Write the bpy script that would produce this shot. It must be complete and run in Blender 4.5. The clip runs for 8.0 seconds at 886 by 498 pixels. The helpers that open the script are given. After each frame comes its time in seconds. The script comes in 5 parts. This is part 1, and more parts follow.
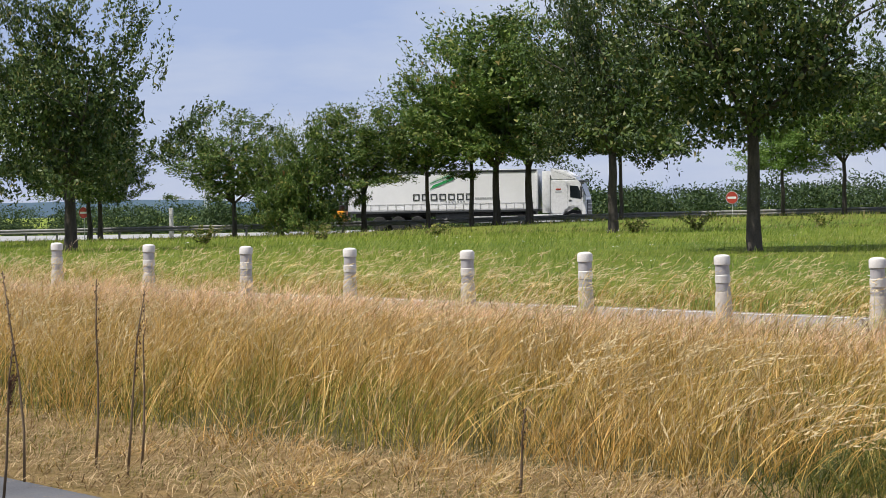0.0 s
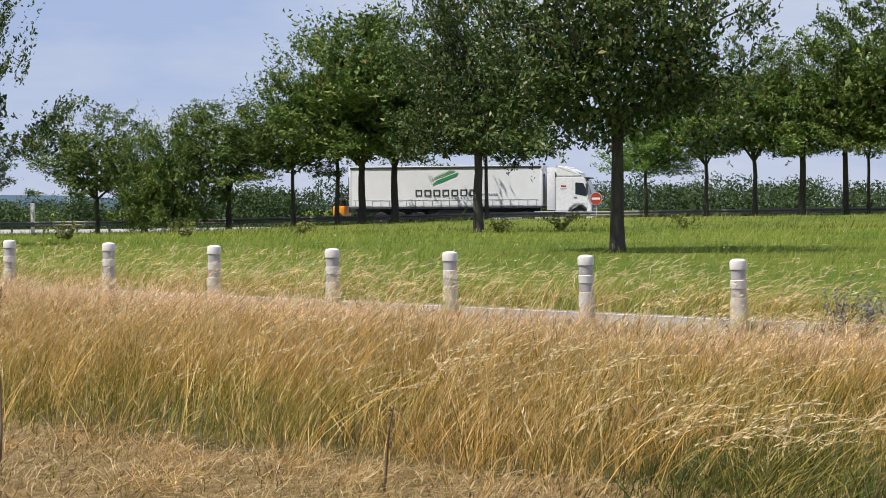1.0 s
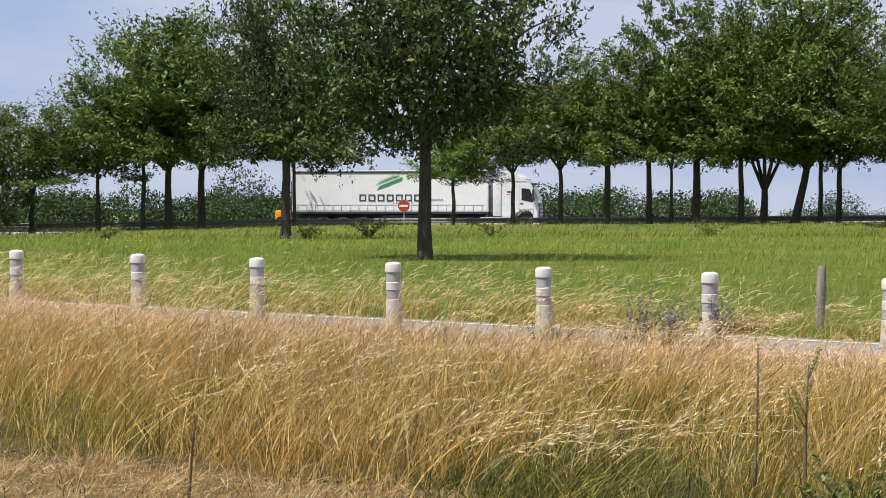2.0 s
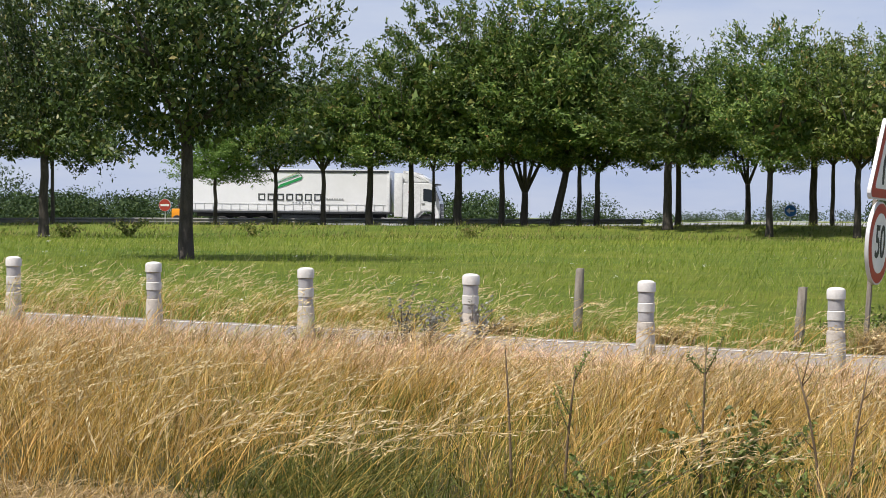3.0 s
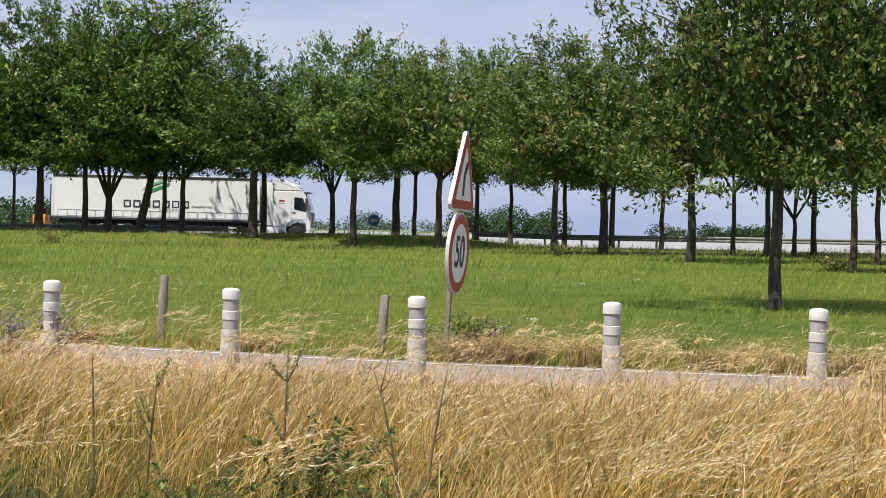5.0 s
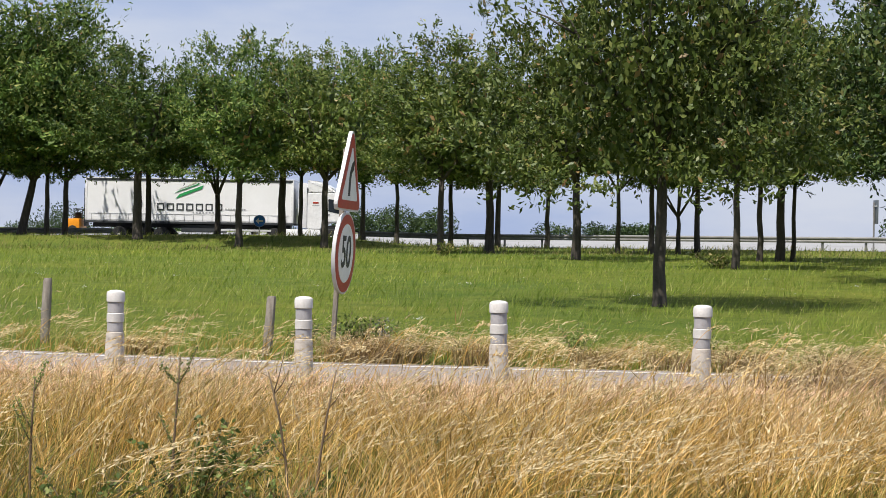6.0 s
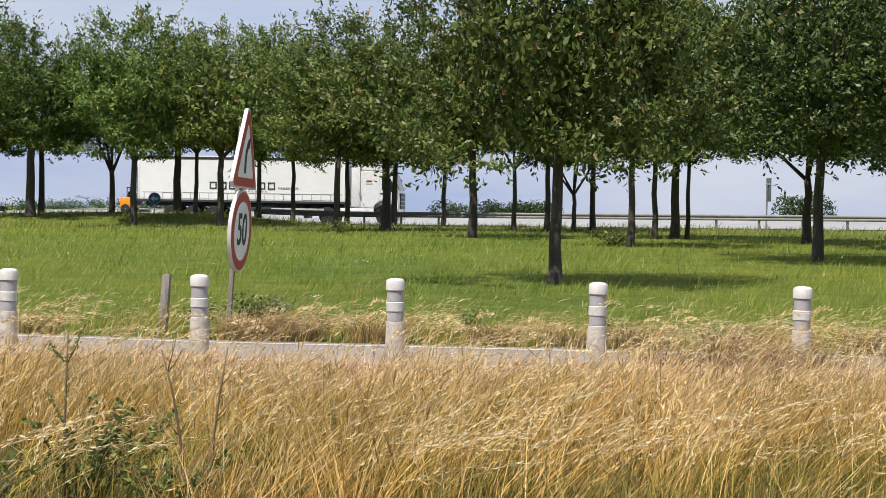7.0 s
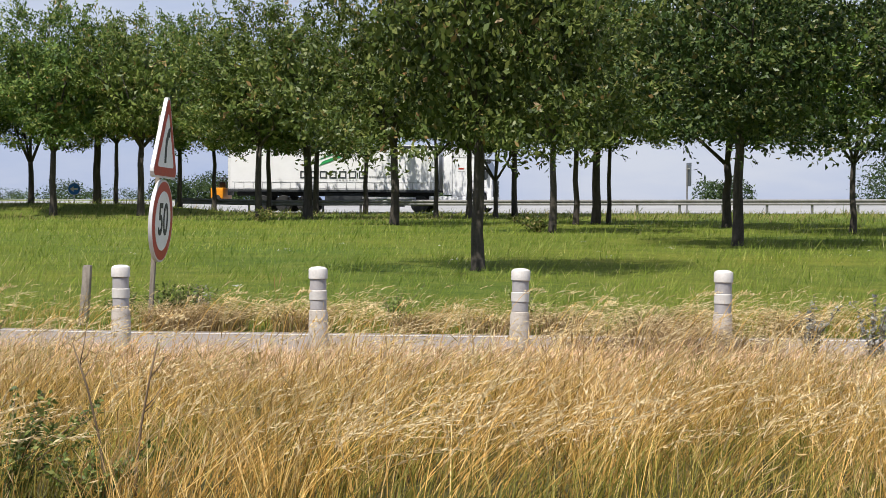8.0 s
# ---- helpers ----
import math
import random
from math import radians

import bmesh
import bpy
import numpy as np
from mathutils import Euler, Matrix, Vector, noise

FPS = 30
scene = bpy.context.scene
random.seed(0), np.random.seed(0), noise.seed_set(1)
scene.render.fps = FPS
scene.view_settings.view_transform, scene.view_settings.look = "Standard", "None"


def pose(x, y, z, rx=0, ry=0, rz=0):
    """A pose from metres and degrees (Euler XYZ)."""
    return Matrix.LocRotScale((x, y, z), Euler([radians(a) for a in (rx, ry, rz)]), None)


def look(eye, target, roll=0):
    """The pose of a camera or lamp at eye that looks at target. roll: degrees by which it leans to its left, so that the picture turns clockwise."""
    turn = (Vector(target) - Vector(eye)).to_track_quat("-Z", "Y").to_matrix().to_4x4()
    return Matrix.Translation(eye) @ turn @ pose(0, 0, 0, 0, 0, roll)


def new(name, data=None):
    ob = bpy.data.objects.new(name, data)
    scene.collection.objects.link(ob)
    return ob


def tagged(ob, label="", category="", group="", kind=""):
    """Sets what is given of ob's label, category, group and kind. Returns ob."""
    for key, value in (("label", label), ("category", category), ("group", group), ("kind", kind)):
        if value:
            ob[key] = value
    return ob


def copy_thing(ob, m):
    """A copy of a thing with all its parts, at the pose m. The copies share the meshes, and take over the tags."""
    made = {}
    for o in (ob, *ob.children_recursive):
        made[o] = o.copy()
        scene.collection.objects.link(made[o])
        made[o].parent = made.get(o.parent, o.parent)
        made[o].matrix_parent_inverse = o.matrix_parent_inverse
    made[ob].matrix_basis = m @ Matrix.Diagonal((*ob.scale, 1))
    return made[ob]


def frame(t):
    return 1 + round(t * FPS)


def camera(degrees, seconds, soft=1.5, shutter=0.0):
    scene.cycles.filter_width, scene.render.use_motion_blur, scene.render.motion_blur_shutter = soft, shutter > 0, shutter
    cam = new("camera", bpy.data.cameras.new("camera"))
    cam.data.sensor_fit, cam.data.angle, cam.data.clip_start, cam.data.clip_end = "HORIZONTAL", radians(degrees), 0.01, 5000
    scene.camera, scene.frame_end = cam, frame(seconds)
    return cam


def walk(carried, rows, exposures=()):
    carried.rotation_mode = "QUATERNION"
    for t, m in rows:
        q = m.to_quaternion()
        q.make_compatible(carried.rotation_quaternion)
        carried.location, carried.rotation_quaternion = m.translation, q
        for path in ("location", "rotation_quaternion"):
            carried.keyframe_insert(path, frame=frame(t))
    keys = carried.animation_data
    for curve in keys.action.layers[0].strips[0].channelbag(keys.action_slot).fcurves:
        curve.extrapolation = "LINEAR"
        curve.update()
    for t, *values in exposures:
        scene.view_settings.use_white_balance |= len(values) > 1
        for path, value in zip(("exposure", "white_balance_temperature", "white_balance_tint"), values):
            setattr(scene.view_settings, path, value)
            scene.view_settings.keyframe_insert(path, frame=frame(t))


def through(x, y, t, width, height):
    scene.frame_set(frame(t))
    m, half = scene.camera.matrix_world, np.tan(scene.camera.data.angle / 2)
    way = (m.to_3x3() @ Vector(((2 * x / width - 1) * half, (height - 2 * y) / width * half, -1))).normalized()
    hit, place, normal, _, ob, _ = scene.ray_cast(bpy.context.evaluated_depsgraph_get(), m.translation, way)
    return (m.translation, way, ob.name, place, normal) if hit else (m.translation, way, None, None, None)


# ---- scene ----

# ---- camera: a hand-held pan from one spot ----
FOV = 25.25
PATH = [
    (0, pose(0, 0, 1.75, 88.87, 0.92, 20.10)),
    (0.5, pose(0, 0, 1.75, 88.77, 0.80, 18.11)),
    (1, pose(0, 0, 1.75, 88.79, 0.37, 16.21)),
    (1.5, pose(0, 0, 1.75, 88.97, 0.10, 13.76)),
    (1.7, pose(0, 0, 1.75, 88.98, 0.04, 12.37)),
    (2.8, pose(0, 0, 1.75, 89.00, -0.57, 5.75)),
    (3, pose(0, 0, 1.75, 89.04, -0.63, 3.78)),
    (3.5, pose(0, 0, 1.75, 89.17, -0.91, -0.00)),
    (4, pose(0, 0, 1.75, 89.24, -1.08, -2.51)),
    (4.5, pose(0, 0, 1.75, 89.37, -1.58, -5.64)),
    (5, pose(0, 0, 1.75, 89.47, -1.36, -8.19)),
    (5.2, pose(0, 0, 1.75, 89.47, -1.26, -9.18)),
    (6.5, pose(0, 0, 1.75, 89.45, -0.88, -12.74)),
    (7, pose(0, 0, 1.75, 88.93, -0.94, -14.48)),
    (7.5, pose(0, 0, 1.75, 88.64, -0.69, -15.43)),
    (8, pose(0, 0, 1.75, 88.59, -0.38, -16.74)),
]
cam = camera(FOV, 8.0, soft=0.65)
walk(cam, PATH)

# ---- world, sun, exposure ----
SUN_AZ, SUN_EL = -130.0, 62.0          # degrees from straight ahead (right positive) and above the horizon
world = bpy.data.worlds.new("sky")
scene.world = world
world.use_nodes = True
wt = world.node_tree
wt.nodes.clear()
w_out = wt.nodes.new("ShaderNodeOutputWorld")
w_bg = wt.nodes.new("ShaderNodeBackground")
w_sky = wt.nodes.new("ShaderNodeTexSky")
w_sky.sky_type = "NISHITA"
w_sky.sun_disc = False
w_sky.sun_elevation = radians(SUN_EL)
w_sky.sun_rotation = radians(SUN_AZ)
w_sky.dust_density = 0.7
w_sky.air_density = 1.0
w_sky.ozone_density = 2.0
# thin summer clouds, stretched along the horizon
w_co = wt.nodes.new("ShaderNodeTexCoord")
w_map = wt.nodes.new("ShaderNodeMapping")
w_map.inputs["Scale"].default_value = (2.2, 2.2, 9.0)
w_no = wt.nodes.new("ShaderNodeTexNoise")
w_no.inputs["Scale"].default_value = 1.7
w_no.inputs["Detail"].default_value = 7.0
w_no.inputs["Roughness"].default_value = 0.55
w_ramp = wt.nodes.new("ShaderNodeValToRGB")
w_ramp.color_ramp.elements[0].position = 0.38
w_ramp.color_ramp.elements[0].color = (0.45, 0.56, 0.86, 1)
w_ramp.color_ramp.elements[1].position = 0.66
w_ramp.color_ramp.elements[1].color = (0.74, 0.79, 0.93, 1)
w_gain = wt.nodes.new("ShaderNodeMixRGB")
w_gain.blend_type = "MULTIPLY"
w_gain.inputs["Fac"].default_value = 1.0
w_gain.inputs["Color2"].default_value = (6.6, 6.6, 6.6, 1)
w_mix = wt.nodes.new("ShaderNodeMixRGB")
w_mix.inputs["Fac"].default_value = 0.92
wt.links.new(w_co.outputs["Generated"], w_map.inputs["Vector"])
wt.links.new(w_map.outputs["Vector"], w_no.inputs["Vector"])
wt.links.new(w_no.outputs["Fac"], w_ramp.inputs["Fac"])
wt.links.new(w_ramp.outputs["Color"], w_gain.inputs["Color1"])
wt.links.new(w_gain.outputs["Color"], w_mix.inputs["Color2"])
wt.links.new(w_sky.outputs["Color"], w_mix.inputs["Color1"])
wt.links.new(w_mix.outputs["Color"], w_bg.inputs["Color"])
wt.links.new(w_bg.outputs["Background"], w_out.inputs["Surface"])
w_bg.inputs["Strength"].default_value = 0.10

sun = new("sun", bpy.data.lights.new("sun", "SUN"))
sun.data.energy = 5.0
sun.data.angle = radians(0.53)
sun.data.color = (1.0, 0.955, 0.88)
_a, _e = radians(SUN_AZ), radians(SUN_EL)
_from = Vector((math.sin(_a) * math.cos(_e), math.cos(_a) * math.cos(_e), math.sin(_e)))
sun.matrix_world = look(_from * 300, (0, 0, 0))
scene.view_settings.exposure = 0.385


# ---- materials ----
def material(name, rough=0.7, metal=0.0, spec=0.4):
    m = bpy.data.materials.new(name)
    m.use_nodes = True
    nt = m.node_tree
    bsdf = nt.nodes["Principled BSDF"]
    bsdf.inputs["Roughness"].default_value = rough
    bsdf.inputs["Metallic"].default_value = metal
    bsdf.inputs["Specular IOR Level"].default_value = spec
    return m, nt, bsdf


def noise_node(nt, scale, detail=4.0, rough=0.55, stretch=None):
    co = nt.nodes.new("ShaderNodeTexCoord")
    no = nt.nodes.new("ShaderNodeTexNoise")
    no.inputs["Scale"].default_value = scale
    no.inputs["Detail"].default_value = detail
    no.inputs["Roughness"].default_value = rough
    if stretch:
        mp = nt.nodes.new("ShaderNodeMapping")
        mp.inputs["Scale"].default_value = stretch
        nt.links.new(co.outputs["Object"], mp.inputs["Vector"])
        nt.links.new(mp.outputs["Vector"], no.inputs["Vector"])
    else:
        nt.links.new(co.outputs["Object"], no.inputs["Vector"])
    return no.outputs["Fac"]


def ramp_node(nt, fac, stops):
    r = nt.nodes.new("ShaderNodeValToRGB")
    el = r.color_ramp.elements
    while len(el) < len(stops):
        el.new(0.5)
    for e, (p, c) in zip(el, stops):
        e.position, e.color = p, (*c, 1)
    nt.links.new(fac, r.inputs["Fac"])
    return r.outputs["Color"]


def mixed(nt, fac, a, b, mode="MIX"):
    n = nt.nodes.new("ShaderNodeMixRGB")
    n.blend_type = mode
    for sock, v in (("Fac", fac), ("Color1", a), ("Color2", b)):
        if isinstance(v, (int, float)):
            n.inputs[sock].default_value = v
        elif isinstance(v, tuple):
            n.inputs[sock].default_value = (*v, 1)
        else:
            nt.links.new(v, n.inputs[sock])
    return n.outputs["Color"]


def bump(nt, bsdf, height, strength=0.3, distance=0.02):
    b = nt.nodes.new("ShaderNodeBump")
    b.inputs["Strength"].default_value = strength
    b.inputs["Distance"].default_value = distance
    nt.links.new(height, b.inputs["Height"])
    nt.links.new(b.outputs["Normal"], bsdf.inputs["Normal"])


def two_scale(name, c_dark, c_light, scale, rough=0.7, metal=0.0, fine=None, bump_strength=0.3, bump_distance=0.01, dirt=None, dirt_amount=0.35, stretch=None, spec=0.4):
    """A surface with variation at two scales and fine relief."""
    m, nt, bsdf = material(name, rough, metal, spec)
    coarse = noise_node(nt, scale, 5, 0.6, stretch)
    small = noise_node(nt, fine or scale * 14, 3, 0.6)
    col = ramp_node(nt, coarse, [(0.32, c_dark), (0.68, c_light)])
    col = mixed(nt, 0.35, col, ramp_node(nt, small, [(0.3, c_dark), (0.7, c_light)]))
    if dirt:
        f = ramp_node(nt, noise_node(nt, scale * 2.3, 6, 0.7), [(0.5, (0, 0, 0)), (0.75, (dirt_amount,) * 3)])
        col = mixed(nt, f, col, dirt)
    nt.links.new(col, bsdf.inputs["Base Color"])
    if bump_strength:
        bump(nt, bsdf, small, bump_strength, bump_distance)
    return m


def leafy(name, stops, through=0.3, rough=0.55, patch=0.0, low=(0.66, 0.70, 0.66), high=(1.28, 1.22, 1.2)):
    """Foliage or grass: each blade or leaf has a shade of its own, and light passes through it."""
    m, nt, bsdf = material(name, rough, 0.0, 0.22)
    geo = nt.nodes.new("ShaderNodeNewGeometry")
    col = ramp_node(nt, geo.outputs["Random Per Island"], stops)
    info = nt.nodes.new("ShaderNodeObjectInfo")
    hs = nt.nodes.new("ShaderNodeHueSaturation")
    mr = nt.nodes.new("ShaderNodeMapRange")
    mr.inputs["To Min"].default_value, mr.inputs["To Max"].default_value = 0.8, 1.25
    nt.links.new(info.outputs["Random"], mr.inputs["Value"])
    nt.links.new(mr.outputs["Result"], hs.inputs["Value"])
    nt.links.new(col, hs.inputs["Color"])
    col = hs.outputs["Color"]
    if patch:
        v = ramp_node(nt, noise_node(nt, patch, 4), [(0.3, low), (0.7, high)])
        col = mixed(nt, 1.0, col, v, "MULTIPLY")
    nt.links.new(col, bsdf.inputs["Base Color"])
    tr = nt.nodes.new("ShaderNodeBsdfTranslucent")
    nt.links.new(col, tr.inputs["Color"])
    mx = nt.nodes.new("ShaderNodeMixShader")
    mx.inputs["Fac"].default_value = through
    nt.links.new(bsdf.outputs["BSDF"], mx.inputs[1])
    nt.links.new(tr.outputs["BSDF"], mx.inputs[2])
    nt.links.new(mx.outputs["Shader"], nt.nodes["Material Output"].inputs["Surface"])
    return m


def plain(name, color, rough=0.5, metal=0.0):
    m, nt, bsdf = material(name, rough, metal)
    f = noise_node(nt, 6.0, 5, 0.65)
    lo = tuple(c * 0.86 for c in color)
    nt.links.new(ramp_node(nt, f, [(0.35, lo), (0.65, color)]), bsdf.inputs["Base Color"])
    return m


M_LEAF = leafy("tree_leaves", [(0.0, (0.036, 0.070, 0.015)), (0.5, (0.082, 0.142, 0.028)), (0.85, (0.17, 0.225, 0.050)), (0.985, (0.24, 0.24, 0.07)), (1.0, (0.32, 0.18, 0.08))], 0.22, 0.50, 1.1)
M_LEAF_DARK = leafy("dark_tree_leaves", [(0.0, (0.020, 0.040, 0.010)), (0.5, (0.048, 0.082, 0.020)), (0.9, (0.115, 0.145, 0.040)), (1.0, (0.19, 0.16, 0.06))], 0.17, 0.42, 1.1)
M_LEAF_OLIVE = leafy("olive_tree_leaves", [(0.0, (0.040, 0.066, 0.014)), (0.5, (0.104, 0.150, 0.031)), (0.95, (0.21, 0.238, 0.064)), (1.0, (0.34, 0.20, 0.09))], 0.26, 0.42, 1.1)
M_LEAF_LIGHT = leafy("young_leaves", [(0.0, (0.07, 0.13, 0.025)), (0.6, (0.12, 0.20, 0.04)), (1.0, (0.18, 0.25, 0.06))], 0.35)
M_LEAF_WOOD = leafy("wood_leaves", [(0.0, (0.020, 0.040, 0.014)), (0.6, (0.040, 0.072, 0.024)), (1.0, (0.080, 0.110, 0.038))], 0.08, 0.7, 0.12)
M_BRAMBLE = leafy("bramble_leaves", [(0.0, (0.055, 0.090, 0.020)), (0.6, (0.14, 0.19, 0.042)), (0.93, (0.27, 0.29, 0.09)), (1.0, (0.22, 0.17, 0.08))], 0.25, 0.45)
M_WEED = leafy("weed_leaves", [(0.0, (0.10, 0.15, 0.035)), (0.6, (0.17, 0.24, 0.06)), (1.0, (0.30, 0.32, 0.11))], 0.4)
M_STRAW = leafy("straw", [(0.0, (0.16, 0.105, 0.022)), (0.3, (0.485, 0.285, 0.066)), (0.7, (0.735, 0.468, 0.150)), (1.0, (0.86, 0.66, 0.31))], 0.28, 0.6, 1.3, (0.66, 0.70, 0.52), (1.18, 1.10, 1.15))
M_FRESH_STEM = leafy("yellow_green_stems", [(0.0, (0.17, 0.19, 0.04)), (0.5, (0.36, 0.35, 0.09)), (1.0, (0.64, 0.55, 0.24))], 0.3, 0.55)
M_SEED = leafy("seed_heads", [(0.0, (0.40, 0.235, 0.08)), (0.5, (0.60, 0.425, 0.19)), (1.0, (0.76, 0.60, 0.35))], 0.3, 0.7, 0.3)
M_SEED_PINK = leafy("ripe_seed_heads", [(0.0, (0.40, 0.245, 0.13)), (0.5, (0.64, 0.425, 0.265)), (1.0, (0.82, 0.62, 0.43))], 0.3, 0.7, 0.3)
M_PLUME = leafy("pale_plumes", [(0.0, (0.52, 0.37, 0.17)), (0.5, (0.72, 0.56, 0.30)), (1.0, (0.86, 0.73, 0.47))], 0.3, 0.7)
M_BLADE = leafy("green_blades", [(0.0, (0.095, 0.095, 0.018)), (0.45, (0.30, 0.212, 0.044)), (0.75, (0.49, 0.315, 0.080)), (1.0, (0.63, 0.43, 0.14))], 0.3, 0.55, 0.4)
M_OLIVE_BLADE = leafy("olive_blades", [(0.0, (0.085, 0.090, 0.013)), (0.45, (0.22, 0.215, 0.034)), (0.8, (0.38, 0.325, 0.070)), (1.0, (0.58, 0.43, 0.14))], 0.3, 0.55, 0.5)
# tussock green, lowered further for the shade between the straws
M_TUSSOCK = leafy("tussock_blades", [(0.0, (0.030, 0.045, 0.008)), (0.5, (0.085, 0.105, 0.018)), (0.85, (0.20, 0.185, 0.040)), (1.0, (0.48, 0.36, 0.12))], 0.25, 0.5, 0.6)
M_MEADOW = leafy("meadow_blades", [(0.0, (0.135, 0.195, 0.026)), (0.40, (0.21, 0.285, 0.040)), (0.80, (0.31, 0.365, 0.064)), (0.96, (0.42, 0.42, 0.12)), (1.0, (0.62, 0.55, 0.28))], 0.45, 0.65, 0.16, (0.70, 0.80, 0.78), (1.22, 1.14, 1.05))
M_ROUGH = leafy("rough_blades", [(0.0, (0.055, 0.085, 0.016)), (0.5, (0.145, 0.185, 0.036)), (0.85, (0.29, 0.265, 0.085)), (1.0, (0.42, 0.33, 0.19))], 0.35, 0.6, 0.3)
M_BARK = two_scale("bark", (0.030, 0.025, 0.020), (0.100, 0.084, 0.068), 3.0, 0.9, fine=30, bump_strength=0.8, bump_distance=0.03, stretch=(3, 3, 0.7))
M_ASPHALT = two_scale("asphalt", (0.19, 0.158, 0.136), (0.265, 0.228, 0.20), 0.5, 0.9, fine=60, bump_strength=0.4, bump_distance=0.006, dirt=(0.27, 0.24, 0.20))
# darker copy of the asphalt, with shade in its base colour
M_SHADED_ASPHALT = two_scale("shade_toned_asphalt", (0.055, 0.055, 0.06), (0.10, 0.10, 0.108), 0.8, 0.9, fine=60, bump_strength=0.4, bump_distance=0.006, dirt=(0.16, 0.14, 0.11))
M_CARRIAGEWAY = two_scale("pale_asphalt", (0.23, 0.225, 0.22), (0.32, 0.315, 0.31), 0.25, 0.85, fine=40, bump_strength=0.2)
M_LINE = two_scale("road_paint", (0.42, 0.41, 0.39), (0.66, 0.65, 0.63), 3.0, 0.6, bump_strength=0.1, dirt=(0.28, 0.26, 0.24), dirt_amount=0.8)
M_CONCRETE = two_scale("painted_concrete", (0.38, 0.33, 0.28), (0.60, 0.54, 0.48), 6.0, 0.75, fine=45, bump_strength=0.6, bump_distance=0.006, dirt=(0.20, 0.165, 0.13), dirt_amount=0.85)
M_CAP = two_scale("white_cap_paint", (0.48, 0.45, 0.42), (0.66, 0.63, 0.60), 6.0, 0.6, fine=50, bump_strength=0.2, dirt=(0.45, 0.42, 0.38), dirt_amount=0.5)
M_GREY_BAND = two_scale("grey_band", (0.30, 0.28, 0.28), (0.44, 0.42, 0.42), 8.0, 0.55, bump_strength=0.2)
M_STEEL = two_scale("galvanised_steel", (0.40, 0.40, 0.41), (0.56, 0.56, 0.57), 4.0, 0.5, 0.0, bump_strength=0.1)
M_RAIL = two_scale("dull_rail_steel", (0.13, 0.125, 0.12), (0.24, 0.235, 0.23), 2.0, 0.6, 0.0, bump_strength=0.1, dirt=(0.12, 0.09, 0.06))
M_OLDWOOD = two_scale("weathered_wood", (0.15, 0.125, 0.10), (0.30, 0.265, 0.225), 6.0, 0.9, fine=40, bump_strength=0.7, bump_distance=0.01, stretch=(4, 4, 0.5))
M_WHITE = plain("white_lacquer", (0.84, 0.84, 0.85), 0.25)
M_CURTAIN = two_scale("white_tarpaulin", (0.80, 0.80, 0.81), (0.87, 0.87, 0.88), 0.7, 0.45, fine=5, bump_strength=0.12, bump_distance=0.02)
M_BLACK = plain("black_paint", (0.022, 0.022, 0.024), 0.5)
M_RUBBER = plain("tyre_rubber", (0.03, 0.03, 0.03), 0.85)
M_GLASS_DARK = plain("tinted_glass", (0.015, 0.02, 0.025), 0.06)
M_ORANGE = plain("orange_lacquer", (0.85, 0.32, 0.02), 0.4)
M_GREEN = plain("green_print", (0.03, 0.33, 0.10), 0.5)
M_LIME = plain("lime_print", (0.36, 0.52, 0.04), 0.5)
M_GREYPRINT = plain("grey_print", (0.45, 0.46, 0.47), 0.5)
M_CHARCOAL = plain("charcoal_print", (0.05, 0.055, 0.06), 0.5)
M_RED = two_scale("red_sheeting", (0.30, 0.030, 0.018), (0.42, 0.05, 0.03), 5.0, 0.5, bump_strength=0.0, dirt=(0.26, 0.12, 0.08), dirt_amount=0.5)
M_SIGNWHITE = two_scale("white_sheeting", (0.66, 0.66, 0.65), (0.78, 0.78, 0.77), 4.0, 0.4, bump_strength=0.0, dirt=(0.45, 0.42, 0.36), dirt_amount=0.4)
M_SIGNBACK = plain("sign_rim", (0.55, 0.54, 0.53), 0.45)
M_SLATE = plain("slate_grey_sheet", (0.10, 0.115, 0.13), 0.5)
M_BLUE = plain("blue_sheeting", (0.02, 0.16, 0.55), 0.4)
M_DOCK = leafy("dock_seeds", [(0.0, (0.045, 0.022, 0.014)), (1.0, (0.11, 0.055, 0.035))], 0.05, 0.9)
M_STALK = leafy("dry_stalk", [(0.0, (0.08, 0.055, 0.035)), (1.0, (0.20, 0.145, 0.09))], 0.05, 0.85)
M_PETAL = plain("white_umbel", (0.80, 0.80, 0.74), 0.7)
M_GREYWEED = leafy("grey_weed", [(0.0, (0.16, 0.16, 0.14)), (1.0, (0.34, 0.33, 0.30))], 0.2, 0.8)
M_BRUSH = leafy("dead_brush", [(0.0, (0.15, 0.095, 0.045)), (0.5, (0.32, 0.22, 0.11)), (1.0, (0.56, 0.42, 0.24))], 0.15, 0.8)
# blue base colour stands for the haze over far woodland
M_HILL = two_scale("hazed_hill", (0.055, 0.085, 0.12), (0.075, 0.11, 0.14), 0.01, 1.0, bump_strength=0.0, spec=0.0)


